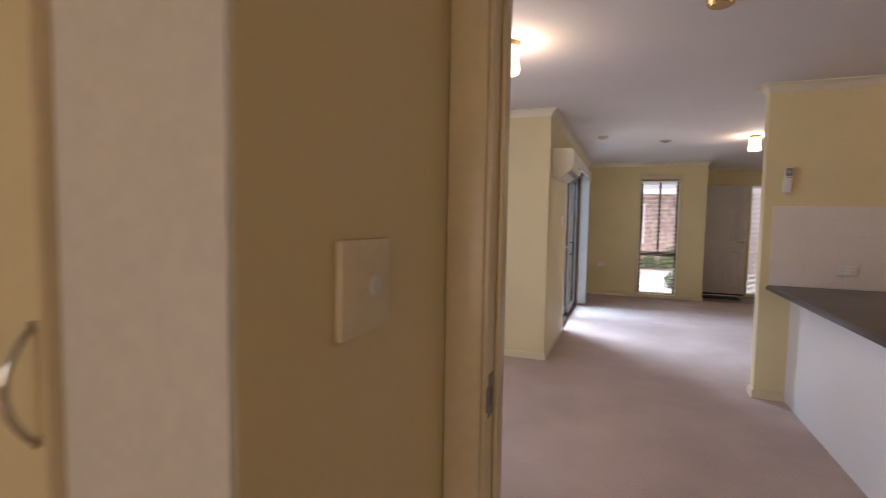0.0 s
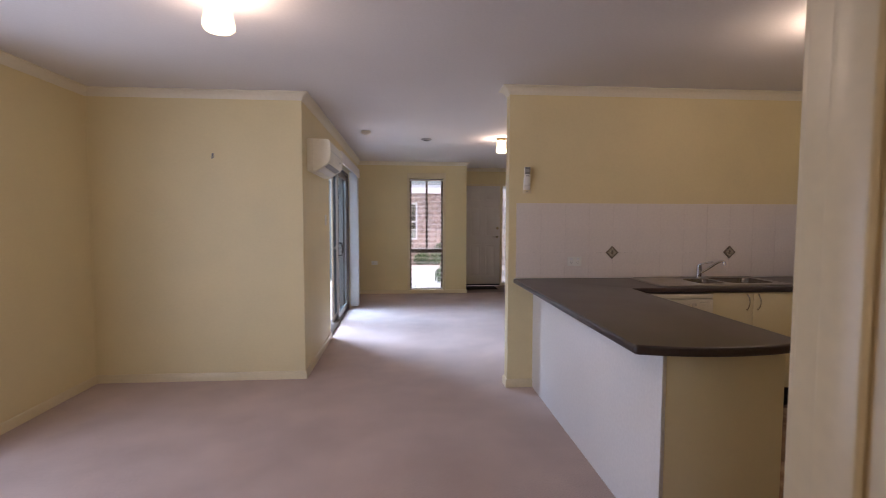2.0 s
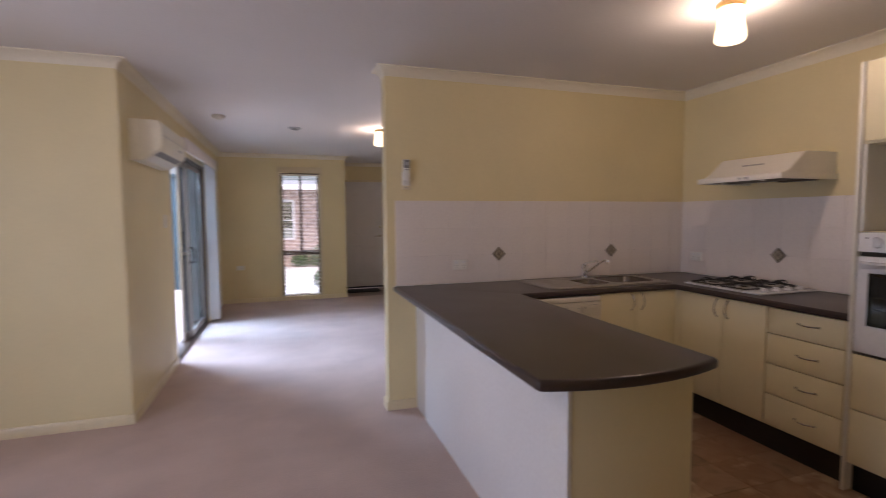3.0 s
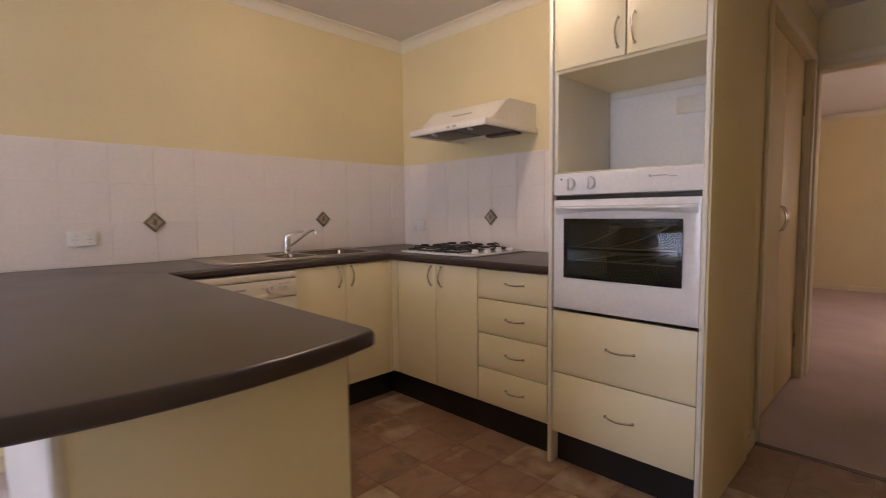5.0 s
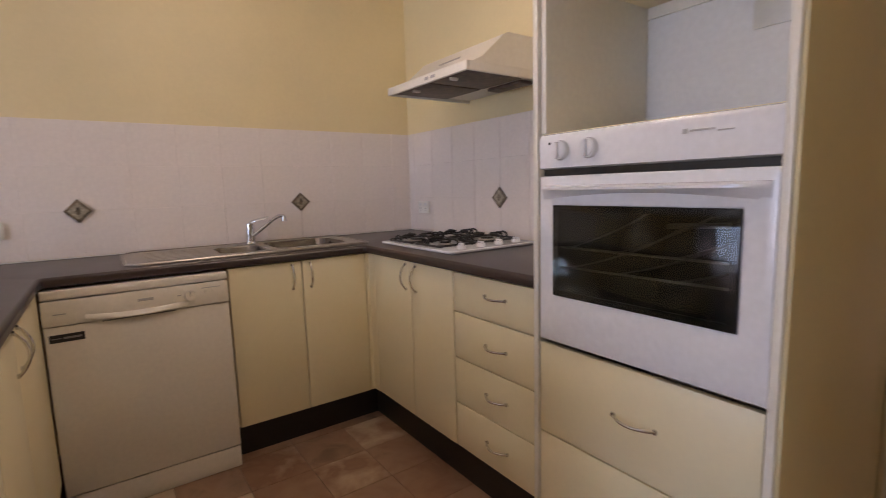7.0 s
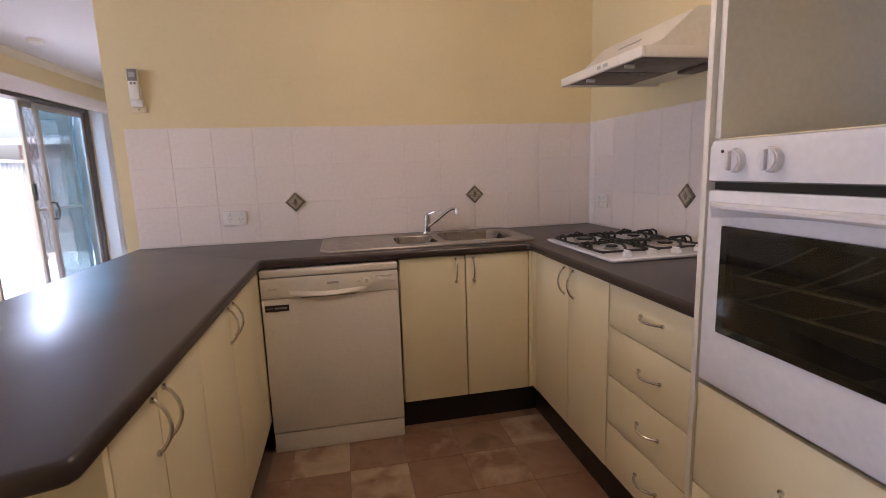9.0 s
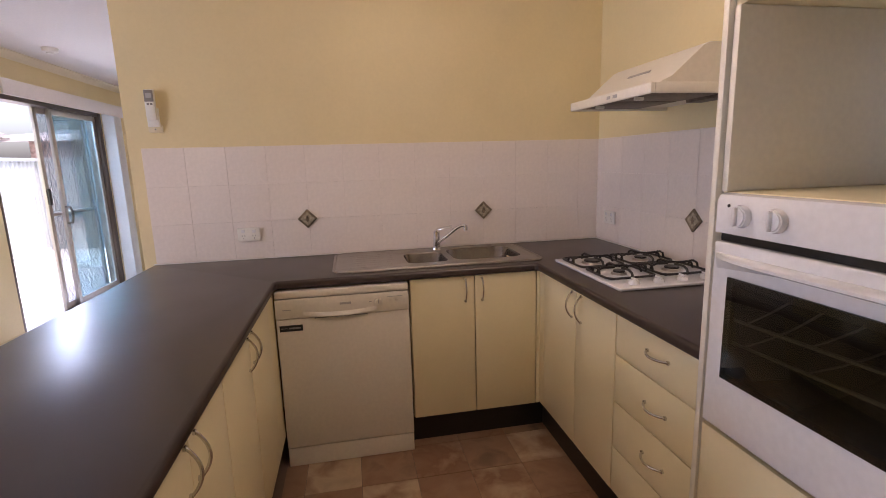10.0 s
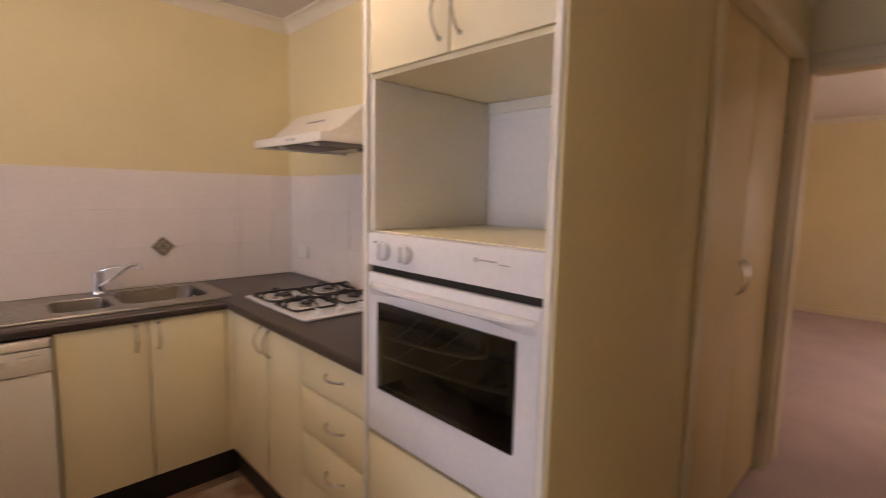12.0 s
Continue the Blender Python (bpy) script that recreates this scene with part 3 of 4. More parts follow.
for a, b, c, d, r, depth in bowls:
    bm = bmesh.new()
    rings = []
    for inset, z, rr in ((0.0, 0.904, r), (0.003, 0.899, r), (0.014, 0.905 - depth + 0.03, r), (0.028, 0.905 - depth + 0.008, r), (0.05, 0.905 - depth, r * 0.8)):
        rings.append([bm.verts.new((x, y, z)) for x, y in rounded_rect(a + inset, b - inset, c + inset, d - inset, max(rr - inset * 0.3, 0.02), 6)])
    for r0, r1 in zip(rings, rings[1:]):
        for k in range(len(r0)):
            bm.faces.new((r0[k], r0[(k + 1) % len(r0)], r1[(k + 1) % len(r0)], r1[k]))
    bm.faces.new(rings[-1])
    bowl = part("bowl", bm, M_BOWL, sink)
    part("plug_hole", cyl(((a + b) / 2, (c + d) / 2, 0.9055 - depth), ((a + b) / 2, (c + d) / 2, 0.9085 - depth), 0.036, 0.032), M_CHROME, bowl, "chrome waste ring")
bm = bmesh.new()
for k in range(7):
    y = 4.24 + k * 0.052
    tube([(2.37, y, 0.9035), (2.38, y, 0.9040), (2.58, y, 0.9036), (2.60, y, 0.903)], 0.0032, 6, bm, 1.0)
part("drainer_ribs", bm, M_STEEL, sink)
tap = thing("mixer_tap", (2.865, 4.615, 0.9055), "chrome single lever kitchen mixer tap with swivel spout", "tap")
part("body", cyl((2.865, 4.615, 0.9055), (2.865, 4.615, 0.915), 0.027, 0.025, bm=cyl((2.865, 4.615, 0.915), (2.865, 4.613, 1.010), 0.0215, 0.0195, bev=0.003)), M_CHROME, tap)
part("lever", tube([(2.858, 4.618, 1.008), (2.868, 4.60, 1.020), (2.905, 4.575, 1.032), (2.945, 4.555, 1.040)], 0.0105, 10, None, 0.55), M_CHROME, tap)
part("spout", tube([(2.872, 4.60, 0.945), (2.92, 4.575, 0.985), (2.97, 4.55, 1.030), (2.995, 4.537, 1.045), (3.012, 4.528, 1.046), (3.018, 4.525, 1.038)], 0.009, 12), M_CHROME, tap)
part("aerator", cyl((3.018, 4.525, 1.045), (3.018, 4.525, 1.018), 0.0105, 0.0115), M_CHROME, tap)

# ---- cooktop ----
hob = thing("gas_cooktop", (3.6, 3.81, 0.90), "white enamel gas cooktop with four burners and black trivets", "cooktop")
part("plate", slab([rounded_rect(3.365, 3.865, 3.512, 4.105, 0.015, 4)], 0.9005, 0.9125, 0.004, 3), M_WHITE, hob)
for bx, by, br in ((3.49, 3.96, 0.048), (3.74, 3.96, 0.036), (3.49, 3.73, 0.032), (3.74, 3.73, 0.04)):
    b = part("burner", cyl((bx, by, 0.9125), (bx, by, 0.922), br * 1.05, br * 0.95, 24), M_STEEL, hob, "steel burner ring")
    part("cap", cyl((bx, by, 0.922), (bx, by, 0.930), br * 0.8, br * 0.75, 24, bev=0.002), M_IRON, b, "black burner cap")
    bm = bmesh.new()
    for k in range(4):
        a = math.pi / 4 * (2 * k)
        ux, uy = math.cos(a), math.sin(a)
        tube([(bx + ux * 0.022, by + uy * 0.022, 0.943), (bx + ux * 0.075, by + uy * 0.075, 0.945), (bx + ux * 0.095, by + uy * 0.095, 0.937),
              (bx + ux * 0.105, by + uy * 0.105, 0.9155)], 0.0055, 6, bm)
    part("trivet_finger", bm, M_IRON, hob)
for y0, y1 in ((3.625, 3.835), (3.855, 4.07)):
    bm = bmesh.new()
    for x0, x1 in ((3.385, 3.60), (3.63, 3.845)):
        loop = [(x, y, 0.9215) for x, y in rounded_rect(x0, x1, y0, y1, 0.03, 4)]
        tube(loop + loop[:1], 0.0052, 6, bm)
        for px, py in ((x0 + 0.02, y0 + 0.02), (x1 - 0.02, y0 + 0.02), (x0 + 0.02, y1 - 0.02), (x1 - 0.02, y1 - 0.02)):
            cyl((px, py, 0.9125), (px, py, 0.922), 0.006, bm=bm, seg=8)
        for ex in (x0, x1):
            ym = (y0 + y1) / 2
            tube([(ex, ym - 0.03, 0.9215), (ex, ym - 0.022, 0.942), (ex, ym, 0.947), (ex, ym + 0.022, 0.942), (ex, ym + 0.03, 0.9215)], 0.005, 6, bm)
    part("trivet", bm, M_IRON, hob, "black cast trivet")
for k in range(4):
    kx = 3.455 + k * 0.105
    kb = part("knob", cyl((kx, 3.562, 0.9125), (kx, 3.562, 0.930), 0.023, 0.019, 20, bev=0.003), M_WHITE, hob, "white control knob")
    part("grip", box(kx - 0.004, kx + 0.004, 3.543, 3.581, 0.929, 0.937, 0.002), M_WHITE, kb)

# ---- range hood ----
hood = thing("range_hood", (3.66, 3.75, 1.61), "white slanted range hood with dark filters, fixed to the wall", "range hood")
part("canopy", extrude_profile([(3.430, 1.640), (3.50, 1.672), (3.615, 1.772), (3.640, 1.784), (3.903, 1.784), (3.903, 1.640)], "y", 3.462, 4.045), M_HOOD, hood)
part("skirt", boxes([(3.412, 3.428, 3.448, 4.058, 1.612, 1.648), (3.428, 3.903, 3.448, 3.463, 1.612, 1.648), (3.428, 3.903, 4.043, 4.058, 1.612, 1.648)], 0.003), M_HOOD, hood)
part("underside", box(3.428, 3.902, 3.463, 4.043, 1.626, 1.642), M_HOOD, hood)
for y0, y1 in ((3.475, 3.742), (3.758, 4.03)):
    f = part("filter", box(3.445, 3.74, y0, y1, 1.618, 1.628, 0.002), M_FILTER, hood, "greasy brown mesh filter")
    part("clip", box(3.452, 3.49, (y0 + y1) / 2 - 0.006, (y0 + y1) / 2 + 0.006, 1.606, 1.618, 0.002), M_PLAST, f)
part("lamp_cover", box(3.775, 3.85, 3.53, 3.75, 1.612, 1.627, 0.004), M_FILTER, hood, "brown tinted lamp cover")
part("switch_slot", boxes([(3.4105, 3.4125, 3.66, 3.69, 1.624, 1.636), (3.4105, 3.4125, 3.71, 3.735, 1.624, 1.636)]), M_PRINT, hood, "grey slide switches")
sd = Vector((0.115, 0, 0.10)).normalized()
nn = Vector((-sd.z, 0, sd.x))
bm = box(-0.006, 0.006, -0.075, 0.075, -0.001, 0.0015)
bm.transform(Matrix.Translation(Vector((3.5575, 3.75, 1.722)) + nn * 0.001) @ Matrix(((sd.x, 0, nn.x), (0, 1, 0), (sd.z, 0, nn.z))).to_4x4())
part("badge", bm, M_PRINT, hood, "grey printed badge bar")

# ---- oven ----
oven = thing("wall_oven", (3.5, 2.65, 0.737), "white built-in wall oven with black glass door window", "oven", shift=(0.014, -0.012, -0.02))
part("housing", boxes([(3.288, 3.80, 2.36, 2.95, 0.745, 0.80), (3.288, 3.80, 2.36, 2.95, 1.245, 1.312), (3.288, 3.80, 2.36, 2.385, 0.80, 1.245),
                       (3.288, 3.80, 2.925, 2.95, 0.80, 1.245), (3.76, 3.80, 2.385, 2.925, 0.80, 1.245)]), M_OVENIN, oven, "dark enamel oven cavity", smooth=False)
part("control_panel", extrude_profile([(3.262, 1.232), (3.247, 1.236), (3.247, 1.312), (3.254, 1.326), (3.268, 1.330), (3.40, 1.330), (3.40, 1.316), (3.286, 1.316), (3.286, 1.232)], "y", 2.349, 2.947), M_WHITE, oven)
part("gap_strip", box(3.262, 3.287, 2.352, 2.944, 1.215, 1.232), M_BLACK, oven, "black vent gap")
bm = slab([rounded_rect(2.349, 2.947, 0.742, 1.214, 0.006), rounded_rect(2.412, 2.894, 0.881, 1.133, 0.004)], 0.0, 0.032, 0.005)
bm.transform(Matrix(((0, 0, -1, 3.278), (1, 0, 0, 0), (0, 1, 0, 0), (0, 0, 0, 1))))
bmesh.ops.recalc_face_normals(bm, faces=bm.faces[:])
od = part("oven_door", bm, M_WHITE, oven)
part("window_border", boxes([(3.244, 3.262, 2.411, 2.430, 0.880, 1.134), (3.244, 3.262, 2.876, 2.895, 0.880, 1.134), (3.244, 3.262, 2.430, 2.876, 0.880, 0.897),
                             (3.244, 3.262, 2.430, 2.876, 1.117, 1.134)]), M_BLACK, od, "black glass border")
g = part("window_glass", box(3.2415, 3.2438, 2.412, 2.894, 0.881, 1.133, 0.0008), M_OGLASS, od, "dark oven glass")
bm = bmesh.new()
rings = []
for k in range(25):
    u = k / 12 - 1
    d = 0.030 * (1 - abs(u) ** 5) + 0.004
    low = 1.166 - 0.020 * u * u
    rings.append([bm.verts.new((x, 2.648 + u * 0.286, z)) for x, z in
                  ((3.2475, 1.188), (3.246 - d * 0.7, 1.187), (3.246 - d, 1.182), (3.246 - d, 1.176), (3.246 - d * 0.75, 1.171), (3.2475, low))])
for a, b in zip(rings, rings[1:]):
    for k in range(6):
        bm.faces.new((a[k], a[(k + 1) % 6], b[(k + 1) % 6], b[k]))
bm.faces.new(rings[0])
bm.faces.new(rings[-1])
bmesh.ops.recalc_face_normals(bm, faces=bm.faces[:])
part("door_handle", bm, M_WHITE, od, "white moulded handle lip")
for ky in (2.868, 2.776):
    kb = part("knob", cyl((3.247, ky, 1.281), (3.228, ky, 1.281), 0.027, 0.024, 24, bev=0.003), M_WHITE, oven, "white round knob")
    part("grip", box(3.219, 3.230, ky - 0.0045, ky + 0.0045, 1.260, 1.302, 0.003), M_WHITE, kb)
part("indicator", cyl((3.2475, 2.91, 1.302), (3.2455, 2.91, 1.302), 0.004, seg=10), M_BLACK, oven, "small pilot lamp")
part("printed_badge", boxes([(3.2455, 3.2475, 2.527, 2.537, 1.290, 1.300), (3.2455, 3.2475, 2.47, 2.522, 1.293, 1.297), (3.2455, 3.2475, 2.435, 2.465, 1.289, 1.292)]), M_PRINT, oven, "grey printed badge")
for z in (0.955, 1.005):
    part("rack", boxes([(3.31, 3.316, 2.40, 2.915, z, z + 0.005), (3.74, 3.746, 2.40, 2.915, z, z + 0.005)] + [(3.316, 3.74, 2.44 + k * 0.145, 2.443 + k * 0.145, z + 0.001, z + 0.004) for k in range(4)]),
         M_STEEL, oven, "wire oven rack")

# ---- dishwasher ----
dw = thing("dishwasher", (2.33, 4.4, 0), "off-white freestanding dishwasher under the worktop", "dishwasher", shift=(0, -0.012, 0.008))
part("cabinet_body", box(2.036, 2.626, 4.115, 4.66, 0.02, 0.845, 0.003), M_DW, dw)
part("top_trim", box(2.033, 2.629, 4.082, 4.13, 0.815, 0.847, 0.006), M_DW, dw)
cp = part("control_panel", box(2.033, 2.629, 4.078, 4.114, 0.722, 0.811, 0.004), M_DW, dw)
part("door_panel", box(2.033, 2.629, 4.083, 4.114, 0.092, 0.721, 0.004), M_DW, dw)
part("plinth", box(2.034, 2.628, 4.088, 4.114, -0.006, 0.087, 0.004), M_DW, dw)
bm = bmesh.new()
rings = []
for k in range(21):
    u = k / 10 - 1
    x, d = 2.318 + u * 0.165, 0.013 * (1 - u * u) + 0.001
    zc = 0.722 + 0.012 * u * u
    rings.append([bm.verts.new((x, y, z)) for y, z in ((4.0785, zc + 0.020), (4.078 - d * 0.5, zc + 0.014), (4.078 - d, zc + 0.004), (4.078 - d * 0.9, zc), (4.0785, zc - 0.001))])
for a, b in zip(rings, rings[1:]):
    for k in range(5):
        bm.faces.new((a[k], a[(k + 1) % 5], b[(k + 1) % 5], b[k]))
bm.faces.new(rings[0])
bm.faces.new(rings[-1])
part("grip_lip", bm, M_DW, cp, "curved grip lip")
# the shadow below the grip, laid on as a thin grey strip
part("grip_shadow_gap", box(2.20, 2.436, 4.0775, 4.0787, 0.7165, 0.7205), M_GREY, cp, "grey strip drawn as the shadow under the grip")
kb = part("dial", cyl((2.488, 4.078, 0.768), (2.488, 4.062, 0.768), 0.021, 0.018, 24, bev=0.002), M_DW, dw)
part("dial_mark", box(2.486, 2.490, 4.059, 4.063, 0.768, 0.786), M_PRINT, kb)
part("button", cyl((2.545, 4.078, 0.774), (2.545, 4.072, 0.774), 0.007, seg=12), M_DW, dw)
part("button", cyl((2.572, 4.078, 0.774), (2.572, 4.072, 0.774), 0.007, seg=12), M_DW, dw)
for a, b, c, d in ((2.065, 2.10, 0.762, 0.766), (2.315, 2.365, 0.772, 0.782), (2.445, 2.458, 0.772, 0.776), (2.53, 2.60, 0.790, 0.793)):
    part("printed_mark", box(a, b, 4.0765, 4.0785, c, d), M_PRINT, dw, "grey printed mark")
st = part("sticker", box(2.046, 2.146, 4.0812, 4.0835, 0.664, 0.692), M_BLACK, dw, "black energy sticker")
part("sticker_print", boxes([(2.052, 2.080, 4.0802, 4.0815, 0.677, 0.680), (2.086, 2.138, 4.0802, 4.0815, 0.675, 0.682)]), M_GREY, st)

# ---- fittings on the walls ----
def power_point(at, out, label, double=True):
    """A wall plate whose face looks along out ('x' or 'y', with sign)."""
    root = thing("power_point", at, label, "power point", "power points")
    axis, sgn = out[1], (-1 if out[0] == "-" else 1)
    w, h = (0.058, 0.037)

    def face(u0, u1, v0, v1, d0, d1, bev=0.0):
        x, y, z = at
        a, b = sorted((d0 * sgn, d1 * sgn))
        return box(x + a, x + b, y + u0, y + u1, z + v0, z + v1, bev) if axis == "x" else box(x + u0, x + u1, y + a, y + b, z + v0, z + v1, bev)
    part("plate", face(-w, w, -h, h, 0.0, 0.009, 0.003), M_PLAST, root)
    for s in ((-0.028, 0.028) if double else (0.0,)):
        part("rocker", face(s - 0.009, s + 0.009, 0.010, 0.026, 0.009, 0.012, 0.001), M_WHITE, root)
        for du, dv in ((-0.007, -0.006), (0.007, -0.006), (0.0, -0.020)):
            part("socket_slot", face(s + du - 0.0015, s + du + 0.0015, dv - 0.004, dv + 0.004, 0.0088, 0.0094), M_GREY, root)
    return root


power_point((1.835, 4.6795, 1.040), "-y", "white double power point on the tiled wall")
power_point((3.8945, 4.51, 1.050), "-x", "white double power point on tiles by the cooktop")
power_point((-0.118, 9.78, 0.577), "-y", "white double power point low on the front wall")
sw = thing("light_switch", (0.0, 0.89, 1.305), "white single light switch plate on the hall wall", "light switch", shift=(0, -0.055, -0.012))
part("plate", box(0.0, 0.012, 0.830, 0.946, 1.247, 1.362, 0.004), M_SWITCH, sw)
part("rocker", cyl((0.011, 0.902, 1.305), (0.017, 0.902, 1.305), 0.0135, 0.0125, 20, bev=0.002), M_PLAST, sw, "white round push button")
sw2 = thing("light_switch", (-0.41, 6.16, 1.37), "white light switch plate beside the sliding door", "light switch")
part("plate", box(-0.41, -0.40, 6.125, 6.195, 1.312, 1.428, 0.003), M_PLAST, sw2)
part("rocker", box(-0.40, -0.396, 6.152, 6.168, 1.358, 1.384, 0.001), M_WHITE, sw2)
rc = thing("air_conditioner_remote", (1.417, 4.69, 1.63), "white remote control in a wall holder", "remote control", shift=(0.014, 0, -0.022))
part("holder", box(1.390, 1.446, 4.672, 4.69, 1.640, 1.735, 0.004), M_PLAST, rc)
rb = part("body", box(1.394, 1.442, 4.655, 4.676, 1.672, 1.822, 0.006), M_PLAST, rc)
part("screen", box(1.397, 1.439, 4.652, 4.656, 1.762, 1.819, 0.001), M_GREY, rb, "dark grey display surround")
part("display", box(1.405, 1.431, 4.651, 4.6525, 1.780, 1.803), M_PRINT, rb)
part("button", box(1.405, 1.415, 4.653, 4.6555, 1.745, 1.755), M_GREY, rb)
part("button", box(1.421, 1.431, 4.653, 4.6555, 1.745, 1.755), M_GREY, rb)
part("plate", box(1.388, 1.456, 4.682, 4.69, 1.612, 1.650, 0.003), M_SWITCH, rc, "cream fixing plate")
part("screw", cyl((1.421, 4.682, 1.628), (1.421, 4.680, 1.628), 0.004, seg=10), M_GREY, rc)
hk = thing("picture_hook", (-1.138, 5.03, 1.90), "small grey picture hook on the dining wall", "hook")
part("hook", boxes([(-1.146, -1.130, 5.022, 5.03, 1.885, 1.925), (-1.144, -1.132, 5.010, 5.022, 1.880, 1.890)], 0.002), M_GREY, hk)

# ---- air conditioner ----
ac = thing("air_conditioner", (-0.41, 5.65, 1.83), "aged cream split system air conditioner on the wall", "air conditioner", shift=(0, 0.01, -0.02))
acp = [(-0.409, 1.838), (-0.335, 1.826), (-0.222, 1.905), (-0.206, 1.930), (-0.202, 2.010), (-0.206, 2.085), (-0.226, 2.112), (-0.409, 2.116)]
bm = extrude_profile(acp, "y", 5.225, 6.045)
bmesh.ops.bevel(bm, geom=[e for e in bm.edges if abs(e.verts[0].co.y - e.verts[1].co.y) < 1e-6], offset=0.008, segments=2, affect="EDGES")
part("casing", bm, M_ACP, ac)
part("rear_frame", box(-0.4095, -0.36, 5.212, 6.058, 1.828, 2.108, 0.004), M_ACP, ac, "cream back frame")
part("air_outlet", extrude_profile([(-0.268, 1.871), (-0.229, 1.898), (-0.232, 1.904), (-0.272, 1.877)], "y", 5.29, 5.98), M_GREY, ac, "dark air outlet slot")
part("louvre", extrude_profile([(-0.322, 1.832), (-0.275, 1.864), (-0.279, 1.872), (-0.326, 1.840)], "y", 5.29, 5.98), M_PLAST, ac, "white outlet louvre")
part("panel_line", box(-0.2045, -0.2005, 5.24, 6.03, 2.008, 2.011), M_PRINT, ac)
part("lamp_window", box(-0.205, -0.2015, 5.80, 5.86, 1.955, 1.972, 0.0005), M_GREY, ac)

# ---- ceiling lamps ----
def ceiling_lamp(at):
    x, y, z = at
    root = thing("ceiling_light", at, "lit fluted glass ceiling light with brass base", "ceiling light", "ceiling lights")
    part("base", cyl((x, y, z - 0.025), (x, y, z), 0.062, 0.066, 28, bev=0.004), M_BRASS, root, "brass ceiling plate")
    bm = bmesh.new()
    rings = []
    for h, r in ((0.025, 0.058), (0.06, 0.056), (0.11, 0.060), (0.15, 0.068), (0.175, 0.068), (0.188, 0.055), (0.191, 0.02)):
        ring = []
        for k in range(48):
            a = 2 * math.pi * k / 48
            rr = r * (1 + 0.035 * math.cos(12 * a))
            ring.append(bm.verts.new((x + rr * math.cos(a), y + rr * math.sin(a), z - h)))
        rings.append(ring)
    for a, b in zip(rings, rings[1:]):
        for k in range(48):
            bm.faces.new((a[k], a[(k + 1) % 48], b[(k + 1) % 48], b[k]))
    bm.faces.new(rings[-1])
    sh = part("shade", bm, M_SHADE, root, "glowing fluted glass shade")
    sh.visible_shadow = False
    lamp = new("lamp_glow", bpy.data.lights.new("lamp_glow", "POINT"))
    lamp.data.energy, lamp.data.color, lamp.data.shadow_soft_size = LAMP, (1.0, 0.82, 0.61), 0.05
    lamp.location = (x, y, z - 0.12)
    return root


for at in ((-0.40, 3.22, H), (1.71, 7.12, H), (2.73, 3.22, H)):
    ceiling_lamp(at)
for nm, at, r, h, lab in (("smoke_alarm", (-0.01, 6.74, H), 0.062, 0.035, "white round smoke alarm on the ceiling"),
                          ("ceiling_vent", (0.735, 7.24, H), 0.075, 0.014, "round grey ceiling vent")):
    x, y, z = at
    root = thing(nm, at, lab, "smoke alarm" if "smoke" in nm else "vent")
    part("body", cyl((x, y, z - h), (x, y, z), r * 0.88, r, 28, bev=0.004), M_PLAST if "smoke" in nm else M_PRINT, root)
    part("cap", cyl((x, y, z - h - 0.012), (x, y, z - h), r * 0.45, r * 0.55, 24, bev=0.003), M_PLAST if "smoke" in nm else M_GREY, root)
alarm = thing("brass_detector", (0.68, 2.98, H), "brass coloured round ceiling fitting", "ceiling fitting")
part("body", cyl((0.68, 2.98, H - 0.03), (0.68, 2.98, H), 0.055, 0.065, 28, bev=0.006), M_BRASS, alarm)

# ---- doors ----
dl = thing("hall_door", (0.84, 1.12, 0), "cream painted flush door standing open into the hall", "door")
leaf = part("leaf", box(0.842, 0.877, 0.39, 1.123, 0.012, 2.035, 0.002), M_DOORP, dl)
for z in (0.25, 1.75):
    part("hinge", cyl((0.836, 1.124, z - 0.045), (0.836, 1.124, z + 0.045), 0.006, seg=10), M_NICKEL, dl, "steel butt hinge")
sp = thing("strike_plate", (0.078, 1.165, 1.0), "worn brass strike plate on the door jamb", "strike plate")
part("plate", box(0.0765, 0.0795, 1.150, 1.181, 1.015, 1.095, 0.001), M_GREY, sp)
part("latch_hole", box(0.0790, 0.0802, 1.157, 1.173, 1.037, 1.068), M_BLACK, sp)
part("lip", box(0.0780, 0.0815, 1.137, 1.151, 1.030, 1.075, 0.001), M_GREY, sp)
hc = thing("hall_cupboard_door", (-0.50, 0.63, 0), "cream hall cupboard door with bowed metal handle", "cupboard door")
d = part("leaf", box(-0.79, -0.225, 0.624, 0.644, 0.012, 2.055, 0.002), M_CAB, hc)
bow_handle(d, (-0.244, 0.624, 1.262), (-0.244, 0.624, 1.145), (0, -1, 0))
pc = thing("pantry_cupboard", (4.76, 2.34, 0), "cream painted double cupboard doors with bow handles", "cupboard")
for x0, x1, hx in ((4.173, 4.785, 4.752), (4.785, 5.347, 4.820)):
    d = part("door", box(x0 + 0.002, x1 - 0.002, 2.372, 2.390, 0.012, 2.095, 0.002), M_PDOOR, pc)
    bow_handle(d, (hx, 2.372, 1.16), (hx, 2.372, 1.02), (0, -1, 0))
part("hinge", cyl((5.343, 2.366, 1.75), (5.343, 2.366, 1.84), 0.006, seg=10), M_NICKEL, pc, "steel hinge")
part("hinge", cyl((5.343, 2.366, 0.22), (5.343, 2.366, 0.31), 0.006, seg=10), M_NICKEL, pc, "steel hinge")
